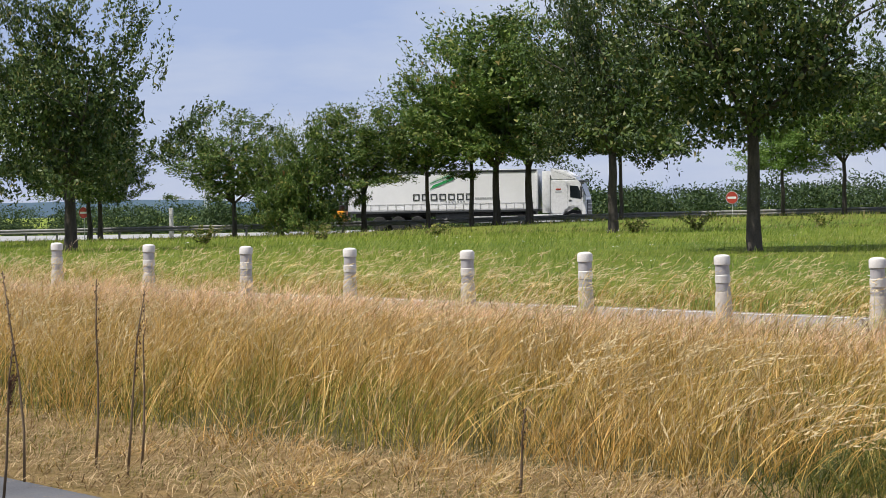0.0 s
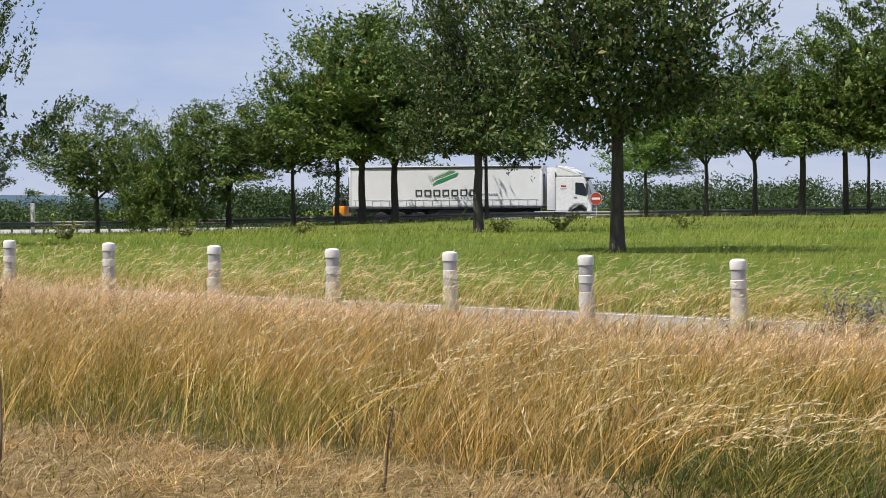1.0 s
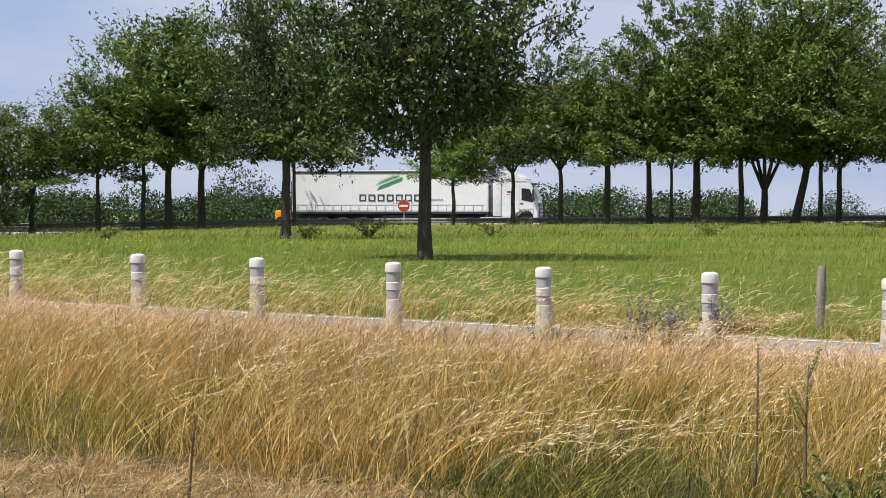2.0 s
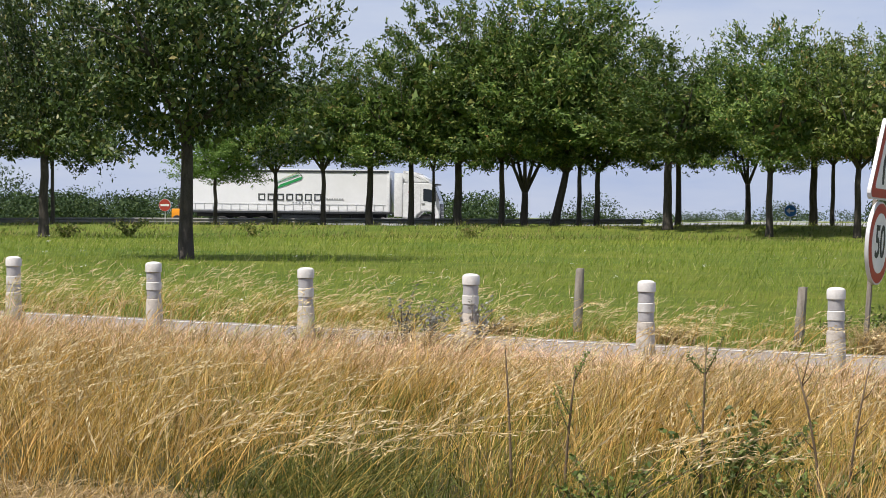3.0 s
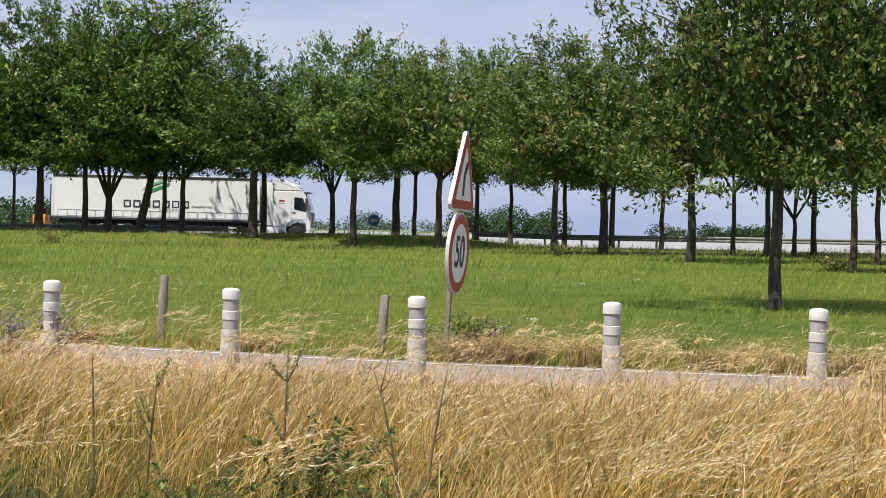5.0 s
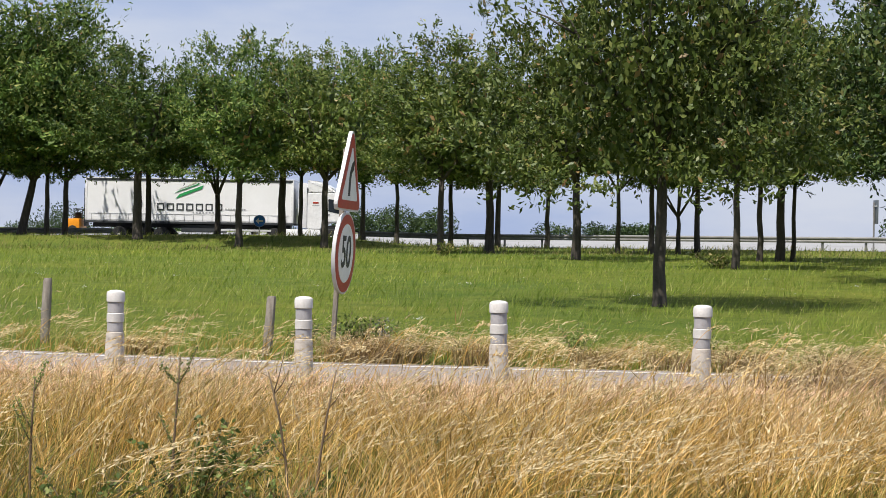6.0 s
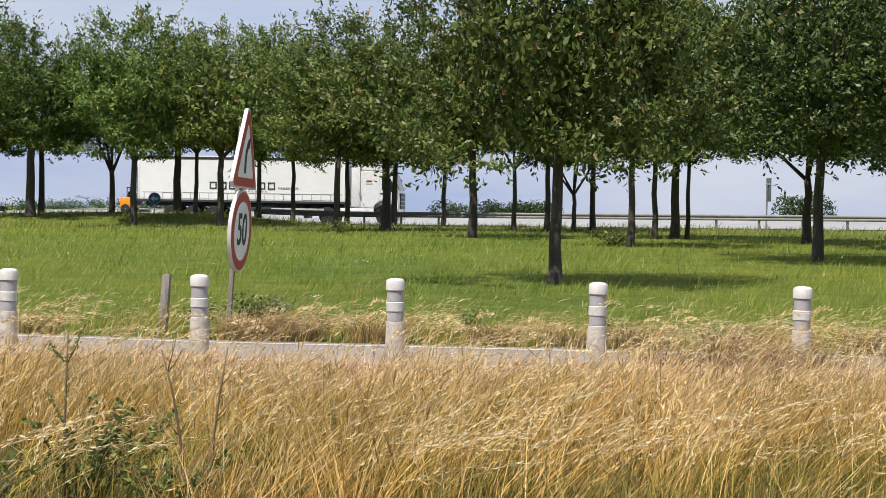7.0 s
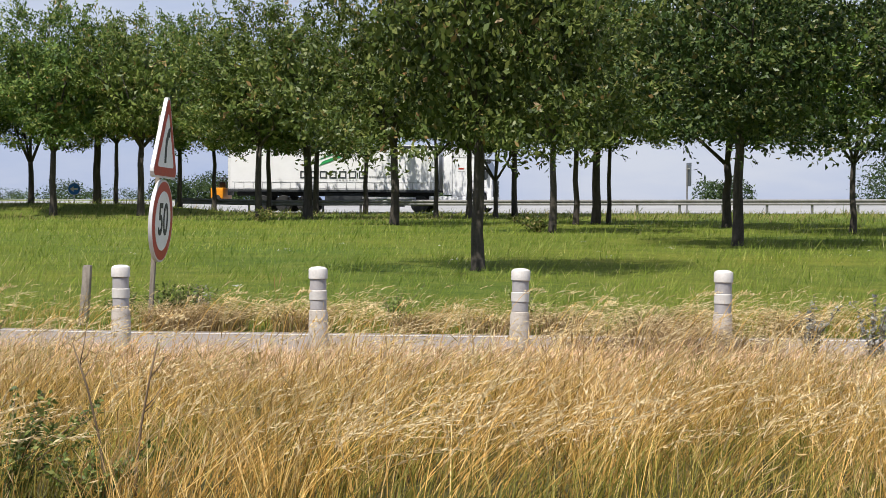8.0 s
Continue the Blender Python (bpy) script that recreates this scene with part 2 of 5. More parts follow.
def soil_material():
    m, nt, bsdf = material("meadow_ground", 0.95, 0.0, 0.1)
    broad = noise_node(nt, 0.07, 5, 0.65)
    mid = noise_node(nt, 0.9, 6, 0.72)
    fine = noise_node(nt, 14.0, 5, 0.75)
    a = ramp_node(nt, mid, [(0.34, (0.080, 0.125, 0.022)), (0.5, (0.15, 0.21, 0.035)), (0.64, (0.26, 0.28, 0.065))])
    b = ramp_node(nt, fine, [(0.34, (0.060, 0.100, 0.018)), (0.5, (0.15, 0.21, 0.035)), (0.66, (0.28, 0.30, 0.070))])
    c = mixed(nt, 0.55, a, b)
    d = ramp_node(nt, broad, [(0.35, (0.78, 0.88, 0.85)), (0.65, (1.35, 1.12, 1.0))])
    nt.links.new(mixed(nt, 1.0, c, d, "MULTIPLY"), bsdf.inputs["Base Color"])
    bump(nt, bsdf, fine, 1.0, 0.16)
    return m


def litter_material():
    m, nt, bsdf = material("straw_litter", 0.95, 0.0, 0.1)
    mid = noise_node(nt, 1.2, 5, 0.65)
    fine = noise_node(nt, 22.0, 4, 0.7)
    a = ramp_node(nt, mid, [(0.3, (0.065, 0.060, 0.018)), (0.6, (0.17, 0.110, 0.042)), (0.8, (0.32, 0.195, 0.085))])
    b = ramp_node(nt, fine, [(0.3, (0.08, 0.065, 0.02)), (0.7, (0.35, 0.24, 0.11))])
    nt.links.new(mixed(nt, 0.5, a, b), bsdf.inputs["Base Color"])
    bump(nt, bsdf, fine, 0.9, 0.05)
    return m


M_SOIL = soil_material()
M_LITTER = litter_material()
# brown soil colour that also carries the shade between the grass stems
M_SHADED_SOIL = two_scale("shaded_soil", (0.030, 0.028, 0.012), (0.095, 0.080, 0.030), 1.4, 0.95, fine=20, bump_strength=0.8, bump_distance=0.04, spec=0.1)


# ---- the lie of the land ----
N7, U7 = Vector((math.sin(radians(7)), math.cos(radians(7)))), Vector((math.cos(radians(7)), -math.sin(radians(7))))
ROW0 = Vector((-15.7645, 29.1364))             # the bollard row: a point on it, its step
STEP = Vector((2.07574, -0.77892))
ROW_U = STEP.normalized()
ROW_N = Vector((-ROW_U.y, ROW_U.x))            # away from the camera


def np_clip01(v):
    return np.clip(v, 0.0, 1.0)


def motorway_s(u):
    """How far off the motorway's near edge lies: a bend that comes closer on both sides, faster on the right."""
    u = np.asarray(u, float)
    a = np.abs(u + 16.0)
    r = np.where(u > -16.0, 22.0, 31.0)
    return 120 - 3 * np.where(a < 50, (a / r) ** 2, (50 / r) ** 2 + (a - 50) * 2 * 50 / r ** 2)


def land(x, y):
    """Height of the ground: level by the camera, rising to the motorway."""
    x, y = np.asarray(x, float), np.asarray(y, float)
    s, u = x * N7.x + y * N7.y, x * U7.x + y * U7.y
    near = 0.013 * np.clip(-u, 0, 30)
    far = 0.85 + 0.0085 * np.clip(u, -90, 60)
    edge = motorway_s(u) - 8
    k = np_clip01((s - 34) / (edge - 34)) ** 0.7
    z = near * (1 - k) + far * k
    # a low grassy bank before the barrier
    z = z + (0.56 * np_clip01((u + 64) / 20) * np_clip01((9 - u) / 7) + 0.12 * np.exp(-((u + 3) / 6.0) ** 2)) * np.exp(-((s - edge + 3) / 4.5) ** 2)
    # the far carriageway climbs to the crest of its embankment
    climb = np_clip01((s - edge - 14) / 24)
    z = z + np.clip(1.62 - far, 0, 1) * np_clip01((u + 30) / 25) * climb * climb * (3 - 2 * climb)
    beyond = np_clip01((s - edge - 46) / 60)
    return z - 1.6 * beyond * beyond * (3 - 2 * beyond)


def height(x, y):
    return float(land(x, y))


def su(s, u):
    p = N7 * s + U7 * u
    return p.x, p.y


def row_xy(along, off):
    """A point by the bollard row: metres along it from its first post, and beyond it."""
    p = ROW0 + ROW_U * along + ROW_N * off
    return p.x, p.y


# ---- mesh helpers ----
def mesh_from(name, verts, faces, mat, smooth=False):
    me = bpy.data.meshes.new(name)
    me.from_pydata(verts, [], faces)
    for mm in (mat if isinstance(mat, (list, tuple)) else [mat]):
        me.materials.append(mm)
    if smooth:
        me.polygons.foreach_set("use_smooth", [True] * len(me.polygons))
    me.update()
    return me


def fast_mesh(name, verts, tris, mat, quads=None):
    """A mesh straight from arrays: triangles, or quads where given."""
    me = bpy.data.meshes.new(name)
    faces = tris if quads is None else quads
    k = faces.shape[1]
    me.vertices.add(len(verts))
    me.vertices.foreach_set("co", np.ascontiguousarray(verts, dtype=np.float32).ravel())
    me.loops.add(faces.size)
    me.loops.foreach_set("vertex_index", np.ascontiguousarray(faces, dtype=np.int32).ravel())
    me.polygons.add(len(faces))
    me.polygons.foreach_set("loop_start", np.arange(0, faces.size, k, dtype=np.int32))
    me.materials.append(mat)
    me.update(calc_edges=True)
    me.validate()
    return me


def part(name, bm, mat, parent, label=""):
    me = bpy.data.meshes.new(name)
    bm.to_mesh(me)
    bm.free()
    me.materials.append(mat)
    me.set_sharp_from_angle(angle=radians(32))
    ob = new(name, me)
    ob.parent = parent
    return tagged(ob, label)


def box(size, at=(0, 0, 0), bevel=0.0, segments=2):
    bm = bmesh.new()
    bmesh.ops.create_cube(bm, size=1.0)
    bmesh.ops.scale(bm, vec=size, verts=bm.verts)
    if bevel:
        bmesh.ops.bevel(bm, geom=bm.edges[:], offset=bevel, segments=segments, affect="EDGES", profile=0.6)
    bmesh.ops.translate(bm, vec=at, verts=bm.verts)
    return bm


def lathe(profile, sides=20, axis="z"):
    """A turned form from (radius, height) pairs, closed at both ends."""
    bm = bmesh.new()
    rings = []
    for r, h in profile:
        ring = []
        for i in range(sides):
            a = 2 * math.pi * i / sides
            p = (r * math.cos(a), r * math.sin(a), h)
            if axis == "y":
                p = (p[0], p[2], -p[1])
            ring.append(bm.verts.new(p))
        rings.append(ring)
    for a, b in zip(rings, rings[1:]):
        for i in range(sides):
            f = bm.faces.new((a[i], a[(i + 1) % sides], b[(i + 1) % sides], b[i]))
            f.smooth = True
    bm.faces.new(rings[0][::-1])
    bm.faces.new(rings[-1])
    bmesh.ops.recalc_face_normals(bm, faces=bm.faces)
    return bm


def prism(outline, y0, y1, bevel=0.0):
    """A plate with that (x, z) outline, from y0 to y1."""
    bm = bmesh.new()
    a = [bm.verts.new((x, y0, z)) for x, z in outline]
    b = [bm.verts.new((x, y1, z)) for x, z in outline]
    bm.faces.new(a)
    bm.faces.new(b[::-1])
    n = len(outline)
    for i in range(n):
        bm.faces.new((a[i], b[i], b[(i + 1) % n], a[(i + 1) % n]))
    bmesh.ops.recalc_face_normals(bm, faces=bm.faces)
    if bevel:
        bmesh.ops.bevel(bm, geom=bm.edges[:], offset=bevel, segments=2, affect="EDGES")
    return bm


def shifted(bm, m):
    bmesh.ops.transform(bm, matrix=m, verts=bm.verts)
    return bm


def tube(points, radii, sides=8):
    """Verts and faces of a tapering tube through points."""
    verts, faces = [], []
    pts = [Vector(p) for p in points]
    side = Vector((1, 0, 0))
    for i, p in enumerate(pts):
        d = (pts[min(i + 1, len(pts) - 1)] - pts[max(i - 1, 0)]).normalized()
        side = (side - d * side.dot(d))
        side = side.normalized() if side.length > 1e-4 else d.orthogonal().normalized()
        up = d.cross(side)
        for k in range(sides):
            a = 2 * math.pi * k / sides
            verts.append(tuple(p + (side * math.cos(a) + up * math.sin(a)) * radii[i]))
    for i in range(len(pts) - 1):
        for k in range(sides):
            faces.append((i * sides + k, i * sides + (k + 1) % sides, (i + 1) * sides + (k + 1) % sides, (i + 1) * sides + k))
    faces.append(tuple(range(sides))[::-1])
    faces.append(tuple((len(pts) - 1) * sides + k for k in range(sides)))
    return verts, faces


def thing(name, x, y, z, label, category, group="", rz=0.0, kind=""):
    ob = new(name)
    ob.matrix_basis = pose(x, y, z, 0, 0, rz)
    return tagged(ob, label, category, group, kind)


# ---- ground, roads, distance ----
def strip(name, inner, outer, mat, label, category, lift):
    """A sheet between two lines of (x, y), laid on the land."""
    verts, faces = [], []
    for (x0, y0), (x1, y1) in zip(inner, outer):
        for k in range(5):
            x, y = x0 + (x1 - x0) * k / 4, y0 + (y1 - y0) * k / 4
            verts.append((x, y, height(x, y) + lift))
    for i in range(len(inner) - 1):
        for k in range(4):
            a = i * 5 + k
            faces.append((a, a + 1, a + 6, a + 5))
    ob = new(name, mesh_from(name, verts, faces, mat, True))
    return tagged(ob, label, category, kind="structure")


def make_ground():
    xs = np.concatenate([np.linspace(-4200, -220, 12), np.linspace(-160, 130, 117), np.linspace(200, 4200, 12)])
    ys = np.concatenate([np.linspace(-900, -30, 8), np.linspace(-20, 170, 96), np.linspace(220, 4400, 14)])
    X, Y = np.meshgrid(xs, ys)
    Z = land(X, Y)
    verts = np.stack([X, Y, Z], -1).reshape(-1, 3)
    nx = len(xs)
    i, j = np.meshgrid(np.arange(len(ys) - 1), np.arange(nx - 1), indexing="ij")
    a = (i * nx + j).ravel()
    quads = np.stack([a, a + 1, a + nx + 1, a + nx], 1)
    me = fast_mesh("ground", verts, None, M_SOIL, quads)
    me.polygons.foreach_set("use_smooth", [True] * len(me.polygons))
    tagged(new("ground", me), "green summer meadow rising gently to a motorway", "meadow", kind="structure")
    # straw litter under the tall dry grass, on the near side of the lane
    n = 60
    strip("verge", [row_xy(-30 + i * 1.4, -14.4) for i in range(n)], [row_xy(-30 + i * 1.4, -11.7 + 0.25 * math.sin(i * 1.3)) for i in range(n)], M_LITTER,
          "dry straw-littered verge before tall grass", "verge", 0.012)
    # earth below the stems, its tone lowered to stand for shade in the gaps
    strip("grass_soil", [row_xy(-30 + i * 1.4, -11.9) for i in range(n)], [row_xy(-30 + i * 1.4, 0.3) for i in range(n)], M_SHADED_SOIL,
          "dark earth and thatch beneath tall dry grass, toned darker for shade", "verge", 0.008)
    # the shade on this asphalt is put into its colour
    strip("pavement", [row_xy(-60 + i * 2.4, -60) for i in range(n)], [row_xy(-60 + i * 2.4, -14.3 + 0.14 * math.sin(i * 1.7) + 0.08 * math.sin(i * 4.1)) for i in range(n)], M_SHADED_ASPHALT,
          "worn grey asphalt edge beside dry grass, darkened for shade", "asphalt", 0.02)
    strip("road", [row_xy(-60 + i * 2.4, 0.12) for i in range(n)], [row_xy(-60 + i * 2.4, 3.75) for i in range(n)], M_ASPHALT,
          "narrow grey asphalt slip lane", "road", 0.02)
    strip("near_road_line", [row_xy(-60 + i * 2.4, 0.38) for i in range(n)], [row_xy(-60 + i * 2.4, 0.53) for i in range(n)], M_LINE,
          "worn white painted edge line", "road marking", 0.026)
    strip("far_road_line", [row_xy(-60 + i * 2.4, 3.22) for i in range(n)], [row_xy(-60 + i * 2.4, 3.37) for i in range(n)], M_LINE,
          "worn white painted edge line", "road marking", 0.026)
    us = np.linspace(-150, 110, 90)
    strip("motorway", [su(float(motorway_s(u)) - 5.2, u) for u in us], [su(float(motorway_s(u)) + 34, u) for u in us], M_CARRIAGEWAY,
          "pale sunlit motorway carriageway", "motorway", 0.03)


make_ground()


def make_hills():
    """Low hills on the skyline, the blue haze of distance painted into their colour."""
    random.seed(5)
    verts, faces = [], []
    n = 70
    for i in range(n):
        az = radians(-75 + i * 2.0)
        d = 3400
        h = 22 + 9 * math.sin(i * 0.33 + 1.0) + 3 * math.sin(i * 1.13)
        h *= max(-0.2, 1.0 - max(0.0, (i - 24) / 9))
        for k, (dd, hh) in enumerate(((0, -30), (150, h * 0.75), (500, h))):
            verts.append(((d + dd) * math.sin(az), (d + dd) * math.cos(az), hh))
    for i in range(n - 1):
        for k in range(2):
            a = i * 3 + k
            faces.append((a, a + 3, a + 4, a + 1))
    tagged(new("backdrop", mesh_from("backdrop", verts, faces, M_HILL, True)), "low wooded hills on the skyline, blue haze in their colour", "hills", kind="structure")


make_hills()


# ---- foliage ----
def leaf_quads(rng, centres, outward, size, spread, flat=False, slim=0.56, facing=None):
    """A bent leaf at each centre, turned at random but hanging outward; facing leans its upper side that way."""
    n = len(centres)
    c = centres + rng.normal(0, 1, (n, 3)) * spread
    ax = outward + rng.normal(0, 0.7, (n, 3)) + np.array([0, 0, -0.25])
    ax /= np.linalg.norm(ax, axis=1, keepdims=True) + 1e-9
    r = rng.normal(0, 1, (n, 3)) if facing is None else facing + rng.normal(0, 0.55, (n, 3))
    sd = np.cross(ax, r)
    sd /= np.linalg.norm(sd, axis=1, keepdims=True) + 1e-9
    L = size * rng.uniform(0.7, 1.3, (n, 1))
    Wd = L * slim
    nrm = np.cross(ax, sd)
    if flat:
        v = np.stack([c - ax * L * 0.5 - sd * Wd * 0.1, c + sd * Wd * 0.55 + nrm * L * 0.05, c + ax * L * 0.5 - sd * Wd * 0.2], 1).reshape(-1, 3)
        return v, np.arange(n * 3).reshape(-1, 3)
    v = np.stack([c - ax * L * 0.5, c + sd * Wd * 0.5 + nrm * L * 0.08, c + ax * L * 0.5, c - sd * Wd * 0.5 + nrm * L * 0.08], 1).reshape(-1, 3)
    return v, np.arange(n * 4).reshape(-1, 4)


def crown_mesh(name, seed, mat, shoots=60, leaves=13600, size=0.182, flat=True, R=3.2, Hh=6.0, boughs=58):
    """A crown of radius R and height Hh in metres: boughs in layers that carry sprays of leaves on their upper sides, gaps between, upright shoots on top."""
    rng = np.random.default_rng(seed)
    ang = rng.uniform(0, 2 * np.pi, boughs)
    hz = rng.beta(0.95, 1.25, boughs)
    lump = 0.86 + 0.17 * np.sin(ang * 2 + seed) + 0.13 * np.sin(ang * 3.3 + seed * 2)
    width = np.sqrt(np.clip(1 - np.abs((hz - 0.16) / 0.87) ** 2.2, 0.03, 1)) * lump
    rr = width * np.sqrt(rng.uniform(0.10, 1.0, boughs))
    bough = np.stack([R * rr * np.cos(ang), R * rr * np.sin(ang), Hh * (0.06 + 0.84 * hz)], 1)
    per = leaves // boughs
    cs, ow, up = [], [], []
    for b, h in zip(bough, hz):
        flatout = np.array([b[0], b[1], 0.0])
        flatout /= np.linalg.norm(flatout) + 1e-6
        out = flatout * (1 - 0.5 * h) + np.array([0, 0, 0.12 + 0.75 * h])
        out /= np.linalg.norm(out)
        side = np.cross(out, [0.0, 0.0, 1.0]) + rng.normal(0, 0.05, 3)
        side /= np.linalg.norm(side) + 1e-6
        a_, b_, c_ = R * rng.uniform(0.26, 0.42), R * rng.uniform(0.20, 0.32), R * rng.uniform(0.07, 0.13)
        # twigs fan out within the bough's flat spray, each a string of leaves
        twigs = 16
        m = per // twigs
        for _ in range(twigs):
            p = rng.normal(0, 1, 3)
            p *= rng.uniform(0.2, 0.75) / (np.linalg.norm(p) + 1e-9)
            d = out * rng.uniform(0.2, 1.0) + side * rng.normal(0, 0.7) + np.array([0, 0, 0.25]) + rng.normal(0, 0.22, 3)
            d /= np.linalg.norm(d)
            k = rng.uniform(0.0, 1.0, m)[:, None] ** 0.85
            start = b + out * a_ * p[0] + side * b_ * p[1] + np.array([0, 0, 1.0]) * c_ * p[2]
            cs.append(start + d * R * rng.uniform(0.10, 0.24) * k + np.array([0, 0, -0.10]) * k * k)
            ow.append(np.repeat(d[None], m, 0))
            up.append(np.repeat((np.array([0, 0, 0.75]) + flatout * 0.45)[None], m, 0))
    for _ in range(shoots):
        a = rng.uniform(0, 2 * np.pi)
        h0 = rng.uniform(0.35, 0.95)
        w0 = R * 0.9 * math.sqrt(max(0.05, 1 - abs((h0 - 0.16) / 0.87) ** 2.2))
        b = np.array([w0 * math.cos(a), w0 * math.sin(a), Hh * (0.06 + 0.84 * h0)])
        d = np.array([math.cos(a) * 0.5, math.sin(a) * 0.5, 0.3 + 1.1 * h0]) + rng.normal(0, 0.18, 3)
        d /= np.linalg.norm(d)
        m = 22
        cs.append(b + d * R * rng.uniform(0.18, 0.48) * np.linspace(0, 1, m)[:, None])
        ow.append(np.repeat(d[None], m, 0))
        up.append(np.repeat(np.array([[0, 0, 0.8]]), m, 0))
    v, q = leaf_quads(rng, np.concatenate(cs), np.concatenate(ow), size, size * 0.38, flat, 0.50 if flat else 0.44, np.concatenate(up))
    # broad sprays deep in the crown, which close it to the light
    n_in = leaves // (8 if flat else 3)
    d = rng.normal(0, 1, (n_in, 3))
    d *= (rng.uniform(0, 1, (n_in, 1)) ** 0.33) / (np.linalg.norm(d, axis=1, keepdims=True) + 1e-9)
    inner = d * np.array([R * 0.66, R * 0.66, Hh * 0.32]) + np.array([0, 0, Hh * 0.40])
    v2, q2 = leaf_quads(rng, inner, rng.normal(0, 1, (n_in, 3)), size * (2.0 if flat else 1.25), 0.05, flat)
    return fast_mesh(name, np.concatenate([v, v2]), None, mat, np.concatenate([q, q2 + len(v)]))


CROWNS = [crown_mesh("crown", 11 + i, M_LEAF) for i in range(7)]
CROWN_LIGHT = crown_mesh("crown", 40, M_LEAF_LIGHT, 40, 13600, 0.18)
CROWN_OLIVE = [crown_mesh("crown", 51 + i, M_LEAF_OLIVE) for i in range(2)]
CROWN_NEAR = [crown_mesh("crown", 61 + i, m, 110, 21500, 0.165, False, 4.4, 7.0, 80) for i, m in enumerate((M_LEAF_DARK, M_LEAF_DARK, M_LEAF_OLIVE))]
tree_count = [0]


def tree(x, y, tall, radius, crown_base, girth, lean=0.0, crown=None, fork=None, label=""):
    """A roadside tree: a trunk that parts into limbs, and a crown of leaves."""
    k = tree_count[0]
    tree_count[0] += 1
    rng = random.Random(100 + k)
    z = height(x, y)
    root = thing("tree", x, y, z - 0.03, label or "broad-leaved tree with dark green foliage in mown meadow", "tree", "trees by the motorway")
    verts, faces = [], []

    def add(points, radii, sides):
        v, f = tube(points, radii, sides)
        o = len(verts)
        verts.extend(v)
        faces.extend(tuple(i + o for i in q) for q in f)

    g = girth / 2
    top = crown_base + (tall - crown_base) * 0.12
    fork_at = fork or crown_base * rng.uniform(0.78, 0.98)
    lx, ly = math.tan(radians(lean)), rng.uniform(-0.03, 0.03)
    trunk = [(0, 0, -0.1), (lx * 0.12, 0, 0.12)]
    rad = [g * 1.45, g * 1.15]
    for i in range(1, 5):
        h = fork_at * i / 4
        trunk.append((lx * h + rng.uniform(-0.04, 0.04), ly * h + rng.uniform(-0.04, 0.04), h))
        rad.append(g * (1.02 - 0.07 * i))
    add(trunk, rad, 10)
    bx, by, bz = trunk[-1]
    n = rng.randint(4, 6)
    turn = rng.uniform(0, 6.28)
    for i in range(n):
        a = turn + i * 6.283 / n + rng.uniform(-0.4, 0.4)
        reach = radius * rng.uniform(0.45, 0.8)
        rise = (tall - fork_at) * rng.uniform(0.35, 0.7)
        if i == 0:
            reach, rise = radius * 0.12, (tall - fork_at) * 0.85
        p = [(bx, by, bz - 0.1)]
        for q in (0.33, 0.66, 1.0):
            p.append((bx + math.cos(a) * reach * q ** 0.85 + rng.uniform(-0.1, 0.1), by + math.sin(a) * reach * q ** 0.85 + rng.uniform(-0.1, 0.1), bz + rise * q ** 1.15))
        add(p, [g * 0.54, g * 0.36, g * 0.20, g * 0.05], 6)
        for j in (1, 2):
            s = Vector(p[j])
            b = a + rng.uniform(-1.2, 1.2)
            e = s + Vector((math.cos(b), math.sin(b), rng.uniform(0.1, 0.8))) * radius * 0.42
            add([s, s.lerp(e, 0.5) + Vector((0, 0, 0.08)), e], [g * 0.24, g * 0.15, g * 0.04], 5)
    t = new("trunk", mesh_from("trunk", verts, faces, M_BARK, True))
    t.parent = root
    src = crown or CROWNS[(k * 3 + k // 5) % len(CROWNS)]
    c = new("crown", src)
    c.parent = root
    low = rng.uniform(0.5, 1.25)
    c.location = (bx * 1.1, by, crown_base - low)
    c.rotation_euler = (0, 0, rng.uniform(0, 6.28))
    wide, deep = (4.4, 7.0) if src in CROWN_NEAR else (3.2, 6.0)
    spread = 1.0 if src in CROWN_NEAR else 1.07
    c.scale = (radius * spread / wide, radius * spread / wide, (tall + low - 0.15 - crown_base) / deep)
    return root


tree(-38.9, 65.3, 10.5, 4.4, 2.9, 0.50, crown=CROWN_NEAR[0])
tree(-63.3, 108.6, 8.6, 3.3, 3.1, 0.33)
tree(-62.6, 108.7, 8.6, 3.3, 3.1, 0.33)
tree(-54.1, 110.3, 8.0, 3.9, 2.9, 0.32, fork=2.2)
tree(-46, 111.6, 8.0, 4.0, 3.2, 0.38, fork=2.2)
tree(-42, 112.1, 9.5, 3.6, 3.8, 0.28)
tree(-39.3, 112.4, 11.5, 4.2, 4.3, 0.31)
tree(-37.8, 112.6, 13.2, 5.8, 4.4, 0.50)
tree(-35.8, 112.8, 13.6, 6.0, 4.4, 0.50)
tree(-25, 92.1, 12.8, 4.6, 4.2, 0.50, crown=CROWN_NEAR[0], fork=3.9)
tree(-30.2, 113.1, 8.1, 3.3, 4.0, 0.25)
tree(-11.2, 56.7, 11.0, 4.5, 3.0, 0.43, crown=CROWN_NEAR[1], fork=3.7)
tree(-20.7, 113.3, 7.0, 3.0, 3.3, 0.24, crown=CROWN_LIGHT)
tree(-17.2, 113.3, 10.0, 3.4, 4.0, 0.27)
tree(-14.4, 113.2, 10.4, 3.4, 4.0, 0.30)
tree(-11.7, 113, 10.2, 3.7, 4.0, 0.42)
tree(-9.3, 112.9, 10.4, 3.7, 4.0, 0.36)
tree(-8, 112.7, 9.6, 2.8, 4.0, 0.20)
